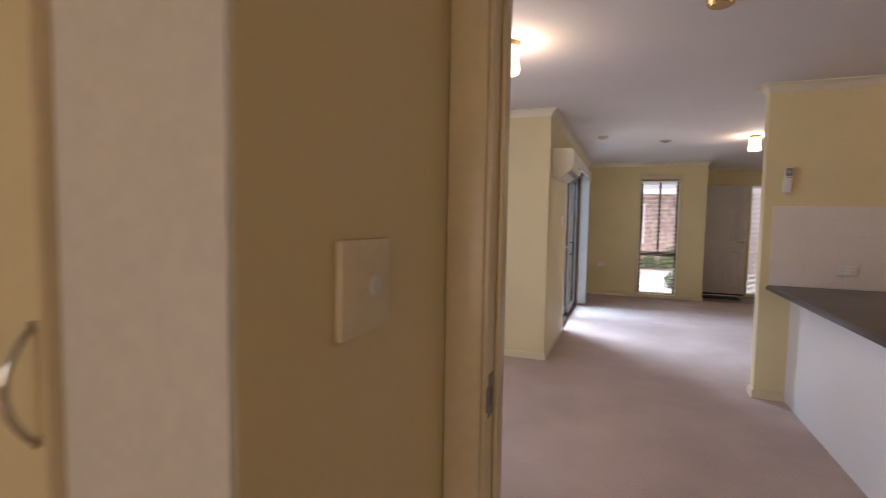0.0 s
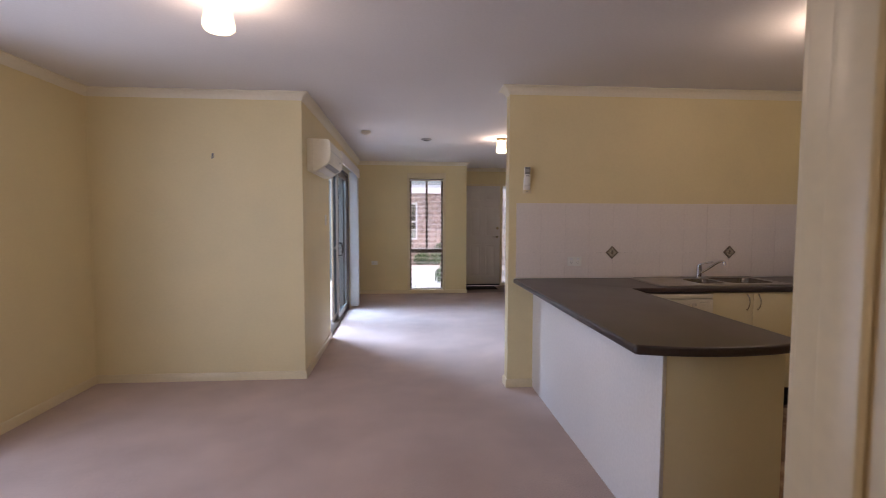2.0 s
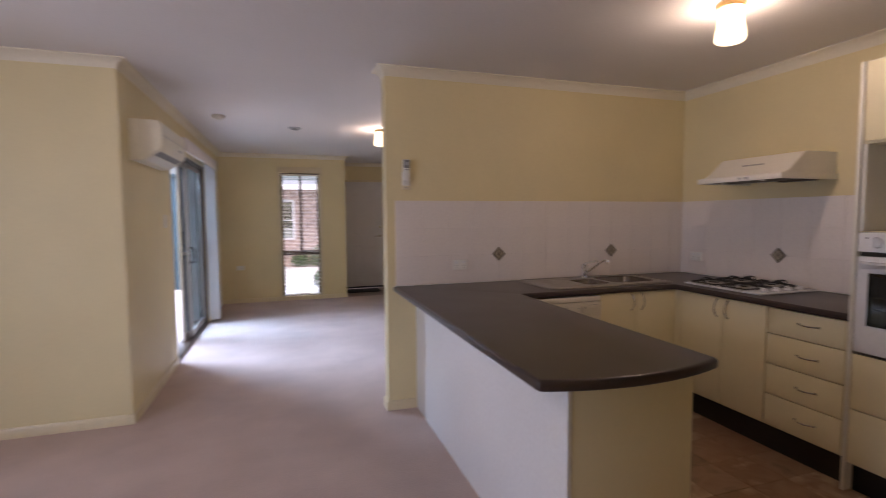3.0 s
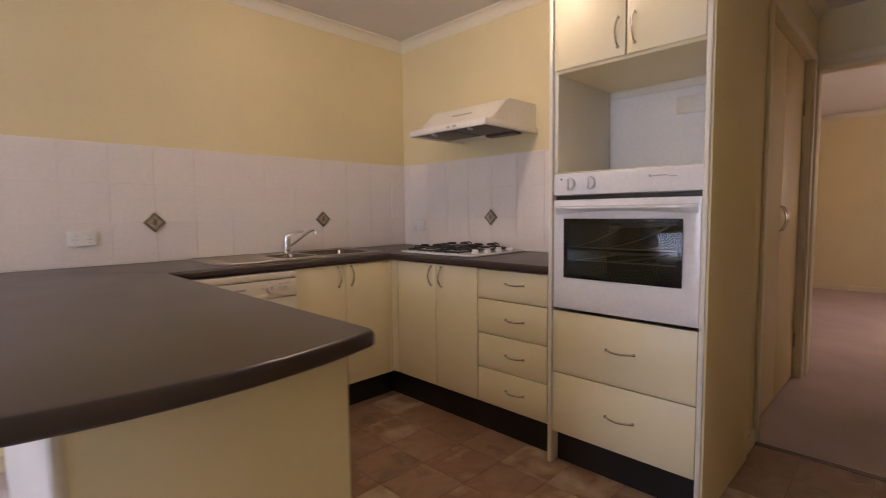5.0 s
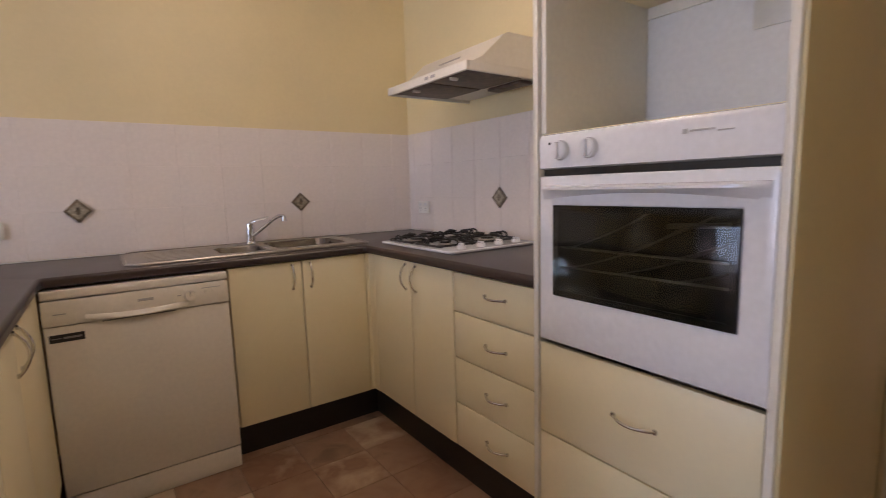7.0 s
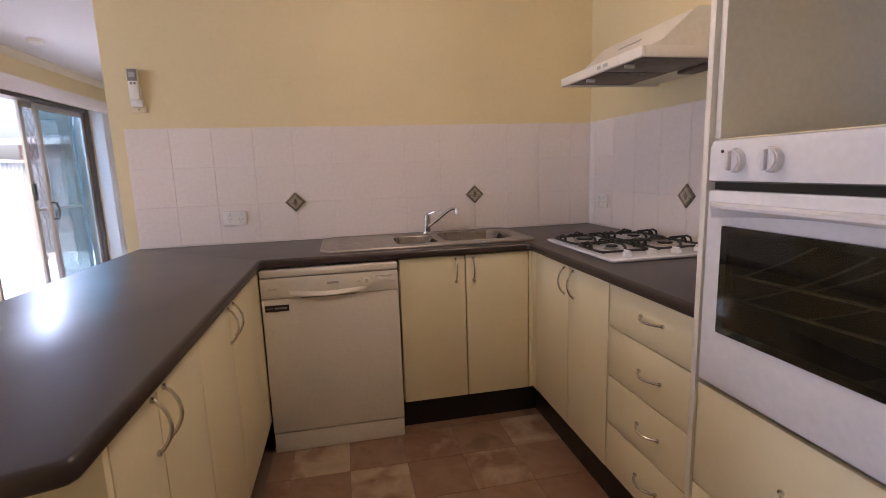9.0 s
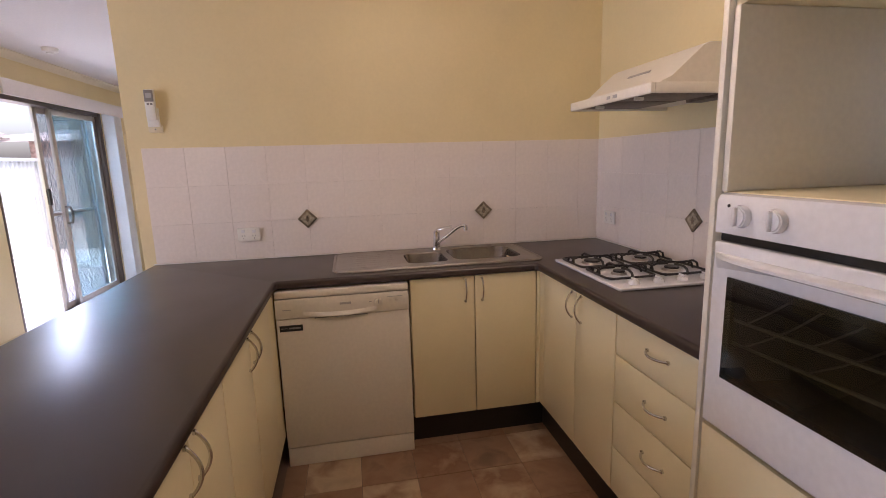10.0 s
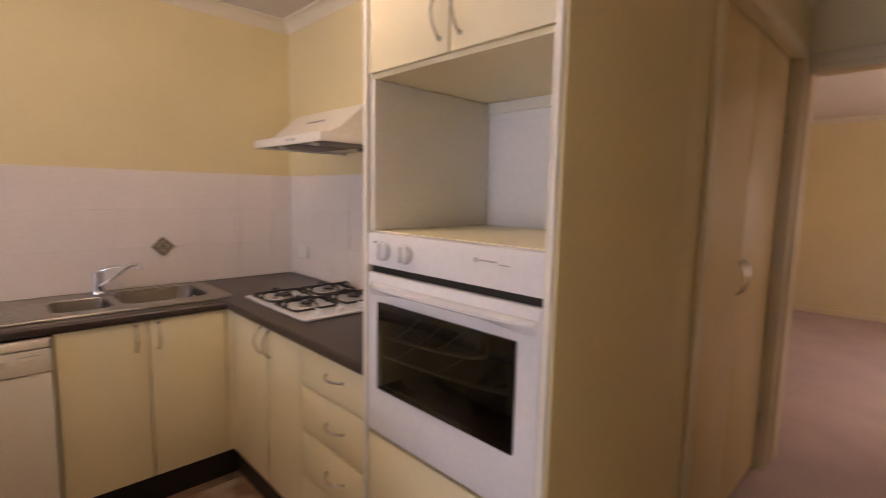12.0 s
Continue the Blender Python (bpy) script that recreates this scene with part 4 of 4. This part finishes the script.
# front door
fd = thing("front_door", (2.05, 10.78, 0), "white panelled front door, closed, with lever and deadlock", "door")
leaf = part("leaf", box(1.70, 2.42, 10.768, 10.806, 0.035, 2.075, 0.002), M_DOORP, fd)
for x0, x1 in ((1.79, 2.02), (2.10, 2.33)):
    for z0, z1 in ((0.20, 0.86), (1.02, 1.66), (1.76, 1.96)):
        part("panel", boxes([(x0, x1, 10.763, 10.769, z0, z0 + 0.016), (x0, x1, 10.763, 10.769, z1 - 0.016, z1), (x0, x0 + 0.016, 10.763, 10.769, z0 + 0.016, z1 - 0.016),
                             (x1 - 0.016, x1, 10.763, 10.769, z0 + 0.016, z1 - 0.016), (x0 + 0.045, x1 - 0.045, 10.762, 10.769, z0 + 0.045, z1 - 0.045)], 0.002), M_DOORP, leaf)
part("lever", tube([(2.365, 10.768, 1.02), (2.365, 10.725, 1.02), (2.345, 10.715, 1.02), (2.26, 10.715, 1.022)], 0.009, 10), M_NICKEL, fd, "satin lever handle")
part("rose", cyl((2.365, 10.768, 1.02), (2.365, 10.758, 1.02), 0.026), M_NICKEL, fd)
part("deadlock", cyl((2.365, 10.768, 1.20), (2.365, 10.745, 1.20), 0.028, 0.025), M_NICKEL, fd, "round deadlock")
part("weather_strip", box(1.70, 2.42, 10.760, 10.80, 0.004, 0.034), M_BLACK, fd, "black weather strip")
architrave("door_frame_3", [(1.662, 1.698, 10.752, 10.868, 0, 2.118), (2.422, 2.470, 10.752, 10.868, 0, 2.118), (2.76, 2.798, 10.752, 10.868, 0, 2.118),
                            (1.698, 2.422, 10.752, 10.868, 2.078, 2.118), (2.470, 2.76, 10.752, 10.868, 2.078, 2.118), (2.470, 2.76, 10.752, 10.868, 0, 0.05)],
           "white painted entry frame")


def venetian(name, x0, x1, y, z0, z1, n, tilt, label, group=""):
    root = thing(name, ((x0 + x1) / 2, y, z0), label, "blind", group)
    part("headrail", box(x0, x1, y - 0.016, y + 0.016, z1 - 0.028, z1, 0.002), M_BLIND, root)
    part("bottom_rail", box(x0, x1, y - 0.012, y + 0.012, z0, z0 + 0.012, 0.002), M_BLIND, root)
    step = (z1 - z0 - 0.05) / n
    slat = None
    for k in range(n):
        z = z0 + 0.025 + k * step
        if slat is None:
            bm = bmesh.new()
            c, s = 0.0125 * math.cos(radians(tilt)), 0.0125 * math.sin(radians(tilt))
            v = [bm.verts.new((xx, y + a * c + bb * 0, z + a * s + hgt)) for xx in (x0 + 0.004, x1 - 0.004) for a, bb, hgt in ((-1, 0, 0), (0, 0, 0.002), (1, 0, 0))]
            bm.faces.new((v[0], v[1], v[4], v[3]))
            bm.faces.new((v[1], v[2], v[5], v[4]))
            bmesh.ops.solidify(bm, geom=bm.faces[:], thickness=0.0008)
            slat = part("slat", bm, M_BLIND, root, smooth=False)
        else:
            o = slat.copy()
            scene.collection.objects.link(o)
            o.location.z = k * step
    for xx in (x0 + 0.09, x1 - 0.09):
        part("cord", cyl((xx, y - 0.014, z0), (xx, y - 0.014, z1), 0.0012, seg=6), M_BLIND, root)
    return root


sl = thing("sidelight_window", (2.615, 10.81, 0.05), "fixed sidelight window beside the front door", "window")
p = part("pane", box(2.470, 2.760, 10.815, 10.819, 0.052, 2.076), M_GLASS, sl)
p.visible_shadow = False
venetian("venetian_blind", 2.474, 2.756, 10.775, 0.06, 2.07, 84, -50, "white venetian blind over the sidelight, half closed", "blinds")
# front window
win = thing("front_window", (0.81, 9.9, 0.05), "tall bronze aluminium window with a low fixed pane", "window")
part("window_frame", boxes([(0.535, 0.570, 9.87, 9.95, 0.05, 2.14), (1.120, 1.155, 9.87, 9.95, 0.05, 2.14), (0.570, 1.120, 9.87, 9.95, 0.05, 0.085),
                            (0.570, 1.120, 9.87, 9.95, 2.105, 2.14)], 0.002), M_BRONZE, win)
part("transom", box(0.570, 1.120, 9.865, 9.955, 0.755, 0.835, 0.002), M_BRONZE, win)
part("mullion", box(0.833, 0.873, 9.88, 9.94, 0.835, 2.105, 0.002), M_BRONZE, win)
for x0, x1, z0, z1 in ((0.570, 1.120, 0.085, 0.755), (0.570, 0.833, 0.835, 2.105), (0.873, 1.120, 0.835, 2.105)):
    p = part("pane", box(x0, x1, 9.905, 9.909, z0, z1), M_GLASS, win)
    p.visible_shadow = False
part("latch", box(1.127, 1.147, 9.845, 9.87, 1.40, 1.47, 0.003), M_BLACK, win, "black window latch")
architrave("window_trim_1", [(0.490, 0.533, 9.762, 9.779, 0.02, 2.19), (1.157, 1.200, 9.762, 9.779, 0.02, 2.19), (0.490, 1.200, 9.758, 9.779, 2.142, 2.235),
                             (0.525, 1.165, 9.75, 9.86, 0.045, 0.062)], "cream painted window surround")
venetian("venetian_blind", 0.540, 1.150, 9.825, 0.075, 2.12, 84, 3, "white venetian blind lowered with slats open", "blinds")

# ---- sliding door, pelmet, vertical blinds ----
sd = thing("sliding_door", (-0.5, 7.4, 0), "bronze aluminium sliding glass door, partly open", "sliding door")
part("outer_frame", boxes([(-0.545, -0.415, 6.452, 6.49, 0.0, 2.065), (-0.545, -0.415, 8.290, 8.368, 0.0, 2.065), (-0.545, -0.415, 6.49, 8.290, 2.025, 2.065),
                           (-0.545, -0.415, 6.49, 8.290, 0.0, 0.025)], 0.002), M_BRONZE, sd)
pl = part("glass_panel", boxes([(-0.475, -0.445, 7.40, 7.455, 0.028, 2.02), (-0.475, -0.445, 8.235, 8.288, 0.028, 2.02), (-0.475, -0.445, 7.455, 8.235, 1.965, 2.02),
                                (-0.475, -0.445, 7.455, 8.235, 0.028, 0.10)], 0.002), M_ALU, sd)
p = part("pane", box(-0.462, -0.457, 7.455, 8.235, 0.10, 1.965), M_TGLASS, pl, "blue-green tinted glass pane")
p.visible_shadow = False
part("pull_handle", tube([(-0.445, 7.425, 1.06), (-0.405, 7.43, 1.055), (-0.395, 7.435, 1.00), (-0.395, 7.435, 0.95), (-0.405, 7.43, 0.895), (-0.445, 7.425, 0.89)], 0.011, 8), M_BLACK, pl, "black D pull handle")
sc = part("screen_panel", boxes([(-0.515, -0.488, 7.23, 7.285, 0.028, 2.02), (-0.515, -0.488, 8.09, 8.14, 0.028, 2.02), (-0.515, -0.488, 7.285, 8.09, 1.965, 2.02),
                                 (-0.515, -0.488, 7.285, 8.09, 0.028, 0.10), (-0.512, -0.49, 7.285, 8.09, 0.98, 1.01)], 0.002), M_ALU, sd)
part("screen_lock", box(-0.488, -0.47, 7.238, 7.278, 1.09, 1.25, 0.004), M_BLACK, sc, "black security screen lock")
bm = bmesh.new()
pitch, rows_n = 0.0732, 31
for i in range(11):
    for s in (0, 1):
        pts = []
        for k in range(rows_n + 1):
            u = 0.5 * pitch * (k % 2)
            pts.append((-0.50, 7.285 + i * pitch + (pitch - u if s else u), 0.10 + k * (1.865 / rows_n)))
        tube(pts, 0.0030, 4, bm)
part("security_grille", bm, M_MESH, sc, "diamond security grille")
wires = [(-0.4935, -0.4927, 7.286 + k * 0.004, 7.2868 + k * 0.004, 0.10, 1.965) for k in range(201)]
part("insect_screen", boxes(wires), M_FLY, sc, "fine dark insect screen wires", smooth=False)
pel = thing("pelmet", (-0.36, 7.5, 2.05), "white pelmet with vertical blind track over the sliding door", "pelmet")
part("board", box(-0.285, -0.27, 6.50, 8.62, 2.035, 2.165, 0.003), M_DOORP, pel)
part("top_board", box(-0.409, -0.285, 6.50, 8.62, 2.15, 2.165, 0.002), M_DOORP, pel)
part("end_board", box(-0.409, -0.285, 8.605, 8.62, 2.035, 2.15), M_DOORP, pel)
part("track", box(-0.362, -0.327, 6.52, 8.54, 2.10, 2.125), M_ALU, pel)
part("bracket", box(-0.409, -0.355, 6.515, 6.60, 2.115, 2.149, 0.003), M_DOORP, pel)
vb = thing("vertical_blinds", (-0.36, 8.46, 0.02), "white vertical blinds drawn to one side", "blind")
for k in range(11):
    y = 8.375 + k * 0.018
    part("vane", box(-0.405, -0.280, y, y + 0.0035, 0.03 + 0.004 * (k % 3), 2.10), M_BLIND, vb, smooth=False)

dd = thing("dining_glass_door", (-2.19, 2.86, 0), "bronze aluminium glass door in the dining room", "glass door")
part("outer_frame", boxes([(-2.235, -2.135, 2.002, 2.05, 0.0, 2.065), (-2.235, -2.135, 3.67, 3.718, 0.0, 2.065), (-2.235, -2.135, 2.05, 3.67, 2.02, 2.065),
                           (-2.235, -2.135, 2.05, 3.67, 0.0, 0.03), (-2.21, -2.16, 2.84, 2.88, 0.03, 2.02)], 0.002), M_BRONZE, dd)
for y0, y1 in ((2.05, 2.84), (2.88, 3.67)):
    p = part("pane", box(-2.19, -2.185, y0, y1, 0.03, 2.02), M_GLASS, dd, "clear glass pane")
    p.visible_shadow = False
vd = thing("vertical_blinds", (-2.10, 3.72, 0.02), "white vertical blinds gathered beside the dining door", "blind", "blinds")
for k in range(9):
    y = 3.64 + k * 0.0165
    part("vane", box(-2.125, -2.04, y, y + 0.0035, 0.03 + 0.004 * (k % 3), 2.10), M_BLIND, vd, smooth=False)

# ---- entry floor and mat ----
structure("entry_floor", box(1.60, 4.6, 9.80, 10.87, -0.02, -0.004), M_ENTRY, "brown tiled entry floor")
dm = thing("doormat", (1.95, 10.3, 0), "dark rectangular doormat by the front door", "doormat")
part("pile", box(1.66, 2.28, 10.22, 10.60, -0.004, 0.008, 0.003), M_MAT, dm)

# ---- outside ----
structure("ground", box(-60, 60, -60, 80, -0.40, -0.18), M_CONC, "pale concrete and paving around the house")
structure("pavement", boxes([(-6, -0.55, 5.13, 12.5, -0.18, -0.08), (-0.4, 4.8, 10.95, 16.5, -0.18, -0.10)]), M_CONC, "pale concrete courtyard paving")
fence = thing("courtyard_fence", (-3.4, 8, -0.1), "pale corrugated steel courtyard fence", "fence")
prof = []
for k in range(64):
    y = 5.2 + k * 0.115
    prof += [(y, -3.40), (y + 0.04, -3.40), (y + 0.055, -3.43), (y + 0.10, -3.43)]
bm = extrude_profile([(x, y) for y, x in prof] + [(x - 0.005, y) for y, x in reversed(prof)], "z", -0.1, 1.62)
part("sheet", bm, M_FENCE, fence, smooth=False)
part("top_rail", box(-3.45, -3.37, 5.2, 12.5, 1.62, 1.68), M_FENCE, fence)
part("bottom_rail", box(-3.45, -3.37, 5.2, 12.5, -0.1, -0.02), M_FENCE, fence)
fence2 = thing("side_fence", (-2, 12.4, -0.1), "pale steel fence closing the courtyard", "fence")
for k in range(4):
    part("panel", box(-3.37 + k * 0.2, -3.19 + k * 0.2, 12.40, 12.44, -0.1, 1.62, 0.006), M_FENCE, fence2)
part("top_rail", box(-3.37, -2.56, 12.38, 12.46, 1.62, 1.68), M_FENCE, fence2)
gate = thing("side_gate", (-1.55, 12.4, -0.1), "dark blue-green steel side gate closing the courtyard", "gate")
part("gate_frame", boxes([(-2.55, -2.49, 12.38, 12.44, -0.1, 2.3), (-0.62, -0.56, 12.38, 12.44, -0.1, 2.3), (-2.49, -0.62, 12.38, 12.44, 2.24, 2.3),
                          (-2.49, -0.62, 12.38, 12.44, -0.08, -0.02)], 0.004), M_GATE, gate)
for k in range(17):
    part("board", box(-2.488 + k * 0.11, -2.384 + k * 0.11, 12.40, 12.425, -0.02, 2.24, 0.006), M_GATE, gate)
nb = thing("neighbour_roof", (-9, 8, 0), "neighbouring house with grey tiled roof behind the fence", "house")
part("wall", box(-12, -6.5, 2, 16, -0.2, 2.3), M_BRICK, nb)
part("roof", extrude_profile([(-6.0, 2.3), (-9.2, 3.9), (-12.4, 2.3)], "y", 1.5, 16.5), M_ROOF, nb, smooth=False)
# house across the path, seen through the front window
hs = thing("brick_house", (1.5, 17.2, -0.1), "red brown brick house with white sash window across the path", "house")
hw = part("wall", boxes([(-6, 0.05, 17.0, 17.3, -0.2, 2.25), (0.85, 8, 17.0, 17.3, -0.2, 2.25), (0.05, 0.85, 17.0, 17.3, -0.2, 0.7), (0.05, 0.85, 17.0, 17.3, 1.95, 2.25)]), M_BRICK, hs, smooth=False)
part("roof", extrude_profile([(16.45, 2.30), (16.45, 2.36), (20.5, 2.80), (24.5, 2.30)], "x", -6.5, 8.5), M_FENCE, hs, smooth=False)
part("gutter", box(-6.5, 8.5, 16.34, 16.44, 2.22, 2.38, 0.01), M_WHITE, hs)
hwin = part("window", boxes([(0.05, 0.11, 16.98, 17.1, 0.7, 1.95), (0.79, 0.85, 16.98, 17.1, 0.7, 1.95), (0.11, 0.79, 16.98, 17.1, 0.7, 0.77), (0.11, 0.79, 16.98, 17.1, 1.88, 1.95),
                             (0.42, 0.48, 16.98, 17.1, 0.77, 1.88), (0.11, 0.79, 16.99, 17.09, 1.28, 1.33)]), M_WHITE, hs, "white window frame", smooth=False)
part("pane", box(0.11, 0.79, 17.06, 17.065, 0.77, 1.88), M_OGLASS, hwin, "dark window glass")
part("downpipe", cyl((-0.35, 16.95, -0.1), (-0.35, 16.95, 2.25), 0.045, seg=12), M_WHITE, hs, "white downpipe")


def shrub(at, r, h, n, seed):
    rnd = random.Random(seed)
    x, y, z = at
    root = thing("shrub", at, "dense small-leaved green garden shrub", "shrub", "shrubs")
    bm = bmesh.new()
    for k in range(5):
        a = rnd.uniform(0, 6.28)
        tube([(x, y, z), (x + math.cos(a) * r * 0.2, y + math.sin(a) * r * 0.2, z + h * 0.4), (x + math.cos(a) * r * 0.5, y + math.sin(a) * r * 0.5, z + h * 0.8)], 0.008, 5, bm)
    part("stem", bm, M_EARTH, root)
    bm = bmesh.new()
    for k in range(n):
        a, u, w = rnd.uniform(0, 6.28), rnd.random() ** 0.5, rnd.random()
        rr = r * u * (0.75 + 0.25 * math.sin(3 * a + seed))
        c = Vector((x + rr * math.cos(a), y + rr * math.sin(a), z + h * (0.08 + 0.9 * w * (1 - 0.5 * u * u))))
        d = Vector((rnd.gauss(0, 1), rnd.gauss(0, 1), rnd.gauss(0.4, 1))).normalized()
        e = d.orthogonal().normalized()
        s = rnd.uniform(0.03, 0.06)
        vs = [bm.verts.new(c + v) for v in (d * s, e * s * 0.45, -d * s, -e * s * 0.45)]
        bm.faces.new(vs)
    part("leaves", bm, M_LEAF, root, smooth=False)


shrub((1.36, 12.2, -0.1), 0.26, 0.42, 500, 1)
shrub((1.6, 16.5, -0.1), 0.45, 0.75, 700, 2)
shrub((1.0, 16.6, -0.1), 0.35, 0.45, 500, 3)
shrub((0.1, 16.5, -0.1), 0.5, 0.8, 700, 4)

# ---- wall tiles, vinyl squares: pieces ----
def tile_mesh(name, w, h, t, bev, axis, material):
    bm = {"y": box(-w / 2, w / 2, -t, 0, -h / 2, h / 2), "x": box(-t, 0, -w / 2, w / 2, -h / 2, h / 2), "z": box(-w / 2, w / 2, -h / 2, h / 2, -t, 0)}[axis]
    if bev:
        face = {"y": lambda v: v.y < -t * 0.5, "x": lambda v: v.x < -t * 0.5, "z": lambda v: v.z > -t * 0.5}[axis]
        bmesh.ops.bevel(bm, geom=[e for e in bm.edges if all(face(v.co) for v in e.verts)], offset=bev, segments=1, affect="EDGES")
    return finish(bm, name, material)


CACHE = {}


def piece(name, parent, at, w, h, t, bev, axis, material):
    key = (name, round(w, 3), round(h, 3), axis)
    if key not in CACHE:
        CACHE[key] = tile_mesh(name, w, h, t, bev, axis, material)
    ob = new(name, CACHE[key])
    ob.parent = parent
    ob.location = Vector(at) - ORG[parent.name]
    return ob


splash = structure("splashback", boxes([(1.352, 3.9045, 4.6865, 4.6895, 0.9065, 1.512), (3.9015, 3.9045, 2.966, 4.6865, 0.9065, 1.512)]), M_GROUT,
                   "white glazed tile splashback with pale grout")
zs = ((0.9065, 1.111), (1.111, 1.311), (1.311, 1.511))
xs = [1.354] + [1.555 + 0.2015 * k for k in range(12)] + [3.90]
ys = [2.968] + [3.806 + 0.204 * k for k in range(-4, 5) if 2.99 < 3.806 + 0.204 * k < 4.68] + [4.682]
for z0, z1 in zs:
    for a, b in zip(xs, xs[1:]):
        if b - a > 0.01:
            piece("tile", splash, ((a + b) / 2, 4.6865, (z0 + z1) / 2), b - a - 0.0016, z1 - z0 - 0.0016, 0.0025, 0.0006, "y", M_TILE)
    for a, b in zip(ys, ys[1:]):
        if b - a > 0.01:
            piece("tile", splash, (3.9015, (a + b) / 2, (z0 + z1) / 2), b - a - 0.0016, z1 - z0 - 0.0016, 0.0025, 0.0006, "x", M_TILE)


def diamond(at, axis):
    x, y, z = at
    own = box(-0.038, 0.038, -0.0085, 0.0, -0.038, 0.038, 0.0012)
    inner = boxes([(-0.027, 0.027, -0.0094, -0.0080, -0.027, 0.027)])
    leafm = bmesh.new()
    for r, zz, hh in ((0.010, -0.012, 0.016), (0.013, -0.002, 0.014), (0.008, 0.008, 0.012)):
        vs = [leafm.verts.new(c) for c in ((-r, -0.0098, zz), (0, -0.0098, zz - 0.006), (r, -0.0098, zz), (0, -0.0098, zz + hh))]
        leafm.faces.new(vs)
    for bm, nm, m, turn in ((own, "diamond_tile", M_DECO, True), (inner, "tile_inset", M_DECO2, True), (leafm, "tile_motif", M_DECO, False)):
        if turn:
            bm.transform(Matrix.Rotation(radians(45), 4, "Y"))
        if axis == "x":
            bm.transform(Matrix.Rotation(radians(-90), 4, "Z"))
        bm.transform(Matrix.Translation(at))
        part(nm, bm, m, splash, "olive brown decorative diamond tile" if nm == "diamond_tile" else "", smooth=False)


diamond((2.151, 4.6825, 1.111), "y")
diamond((3.165, 4.6825, 1.111), "y")
diamond((3.8975, 3.806, 1.111), "x")
vinyl = structure("vinyl_floor", boxes([(2.02, 4.10, 1.26, 4.69, -0.02, -0.003), (1.56, 2.02, 2.52, 4.69, -0.02, -0.003)]), M_VJOINT,
                  "brown stone pattern vinyl floor in squares")
VT = 0.247
for i in range(-1, 8):
    for j in range(-11, 5):
        xa, xb = max(2.118 + i * VT, 2.02), min(2.118 + (i + 1) * VT, 4.10)
        ya, yb = max(3.858 + j * VT, 1.27), min(3.858 + (j + 1) * VT, 4.69)
        if xb - xa > 0.01 and yb - ya > 0.01:
            piece("vinyl_square", vinyl, ((xa + xb) / 2, (ya + yb) / 2, 0.0005), xb - xa - 0.0025, yb - ya - 0.0025, 0.003, 0.0, "z", M_VINYL)
trim_strip = structure("trim", boxes([(4.09, 4.125, 1.27, 2.33, 0.0, 0.005), (2.005, 2.03, 1.27, 2.52, 0.0, 0.005)], 0.002), M_BRONZE, "thin metal carpet joining strip")
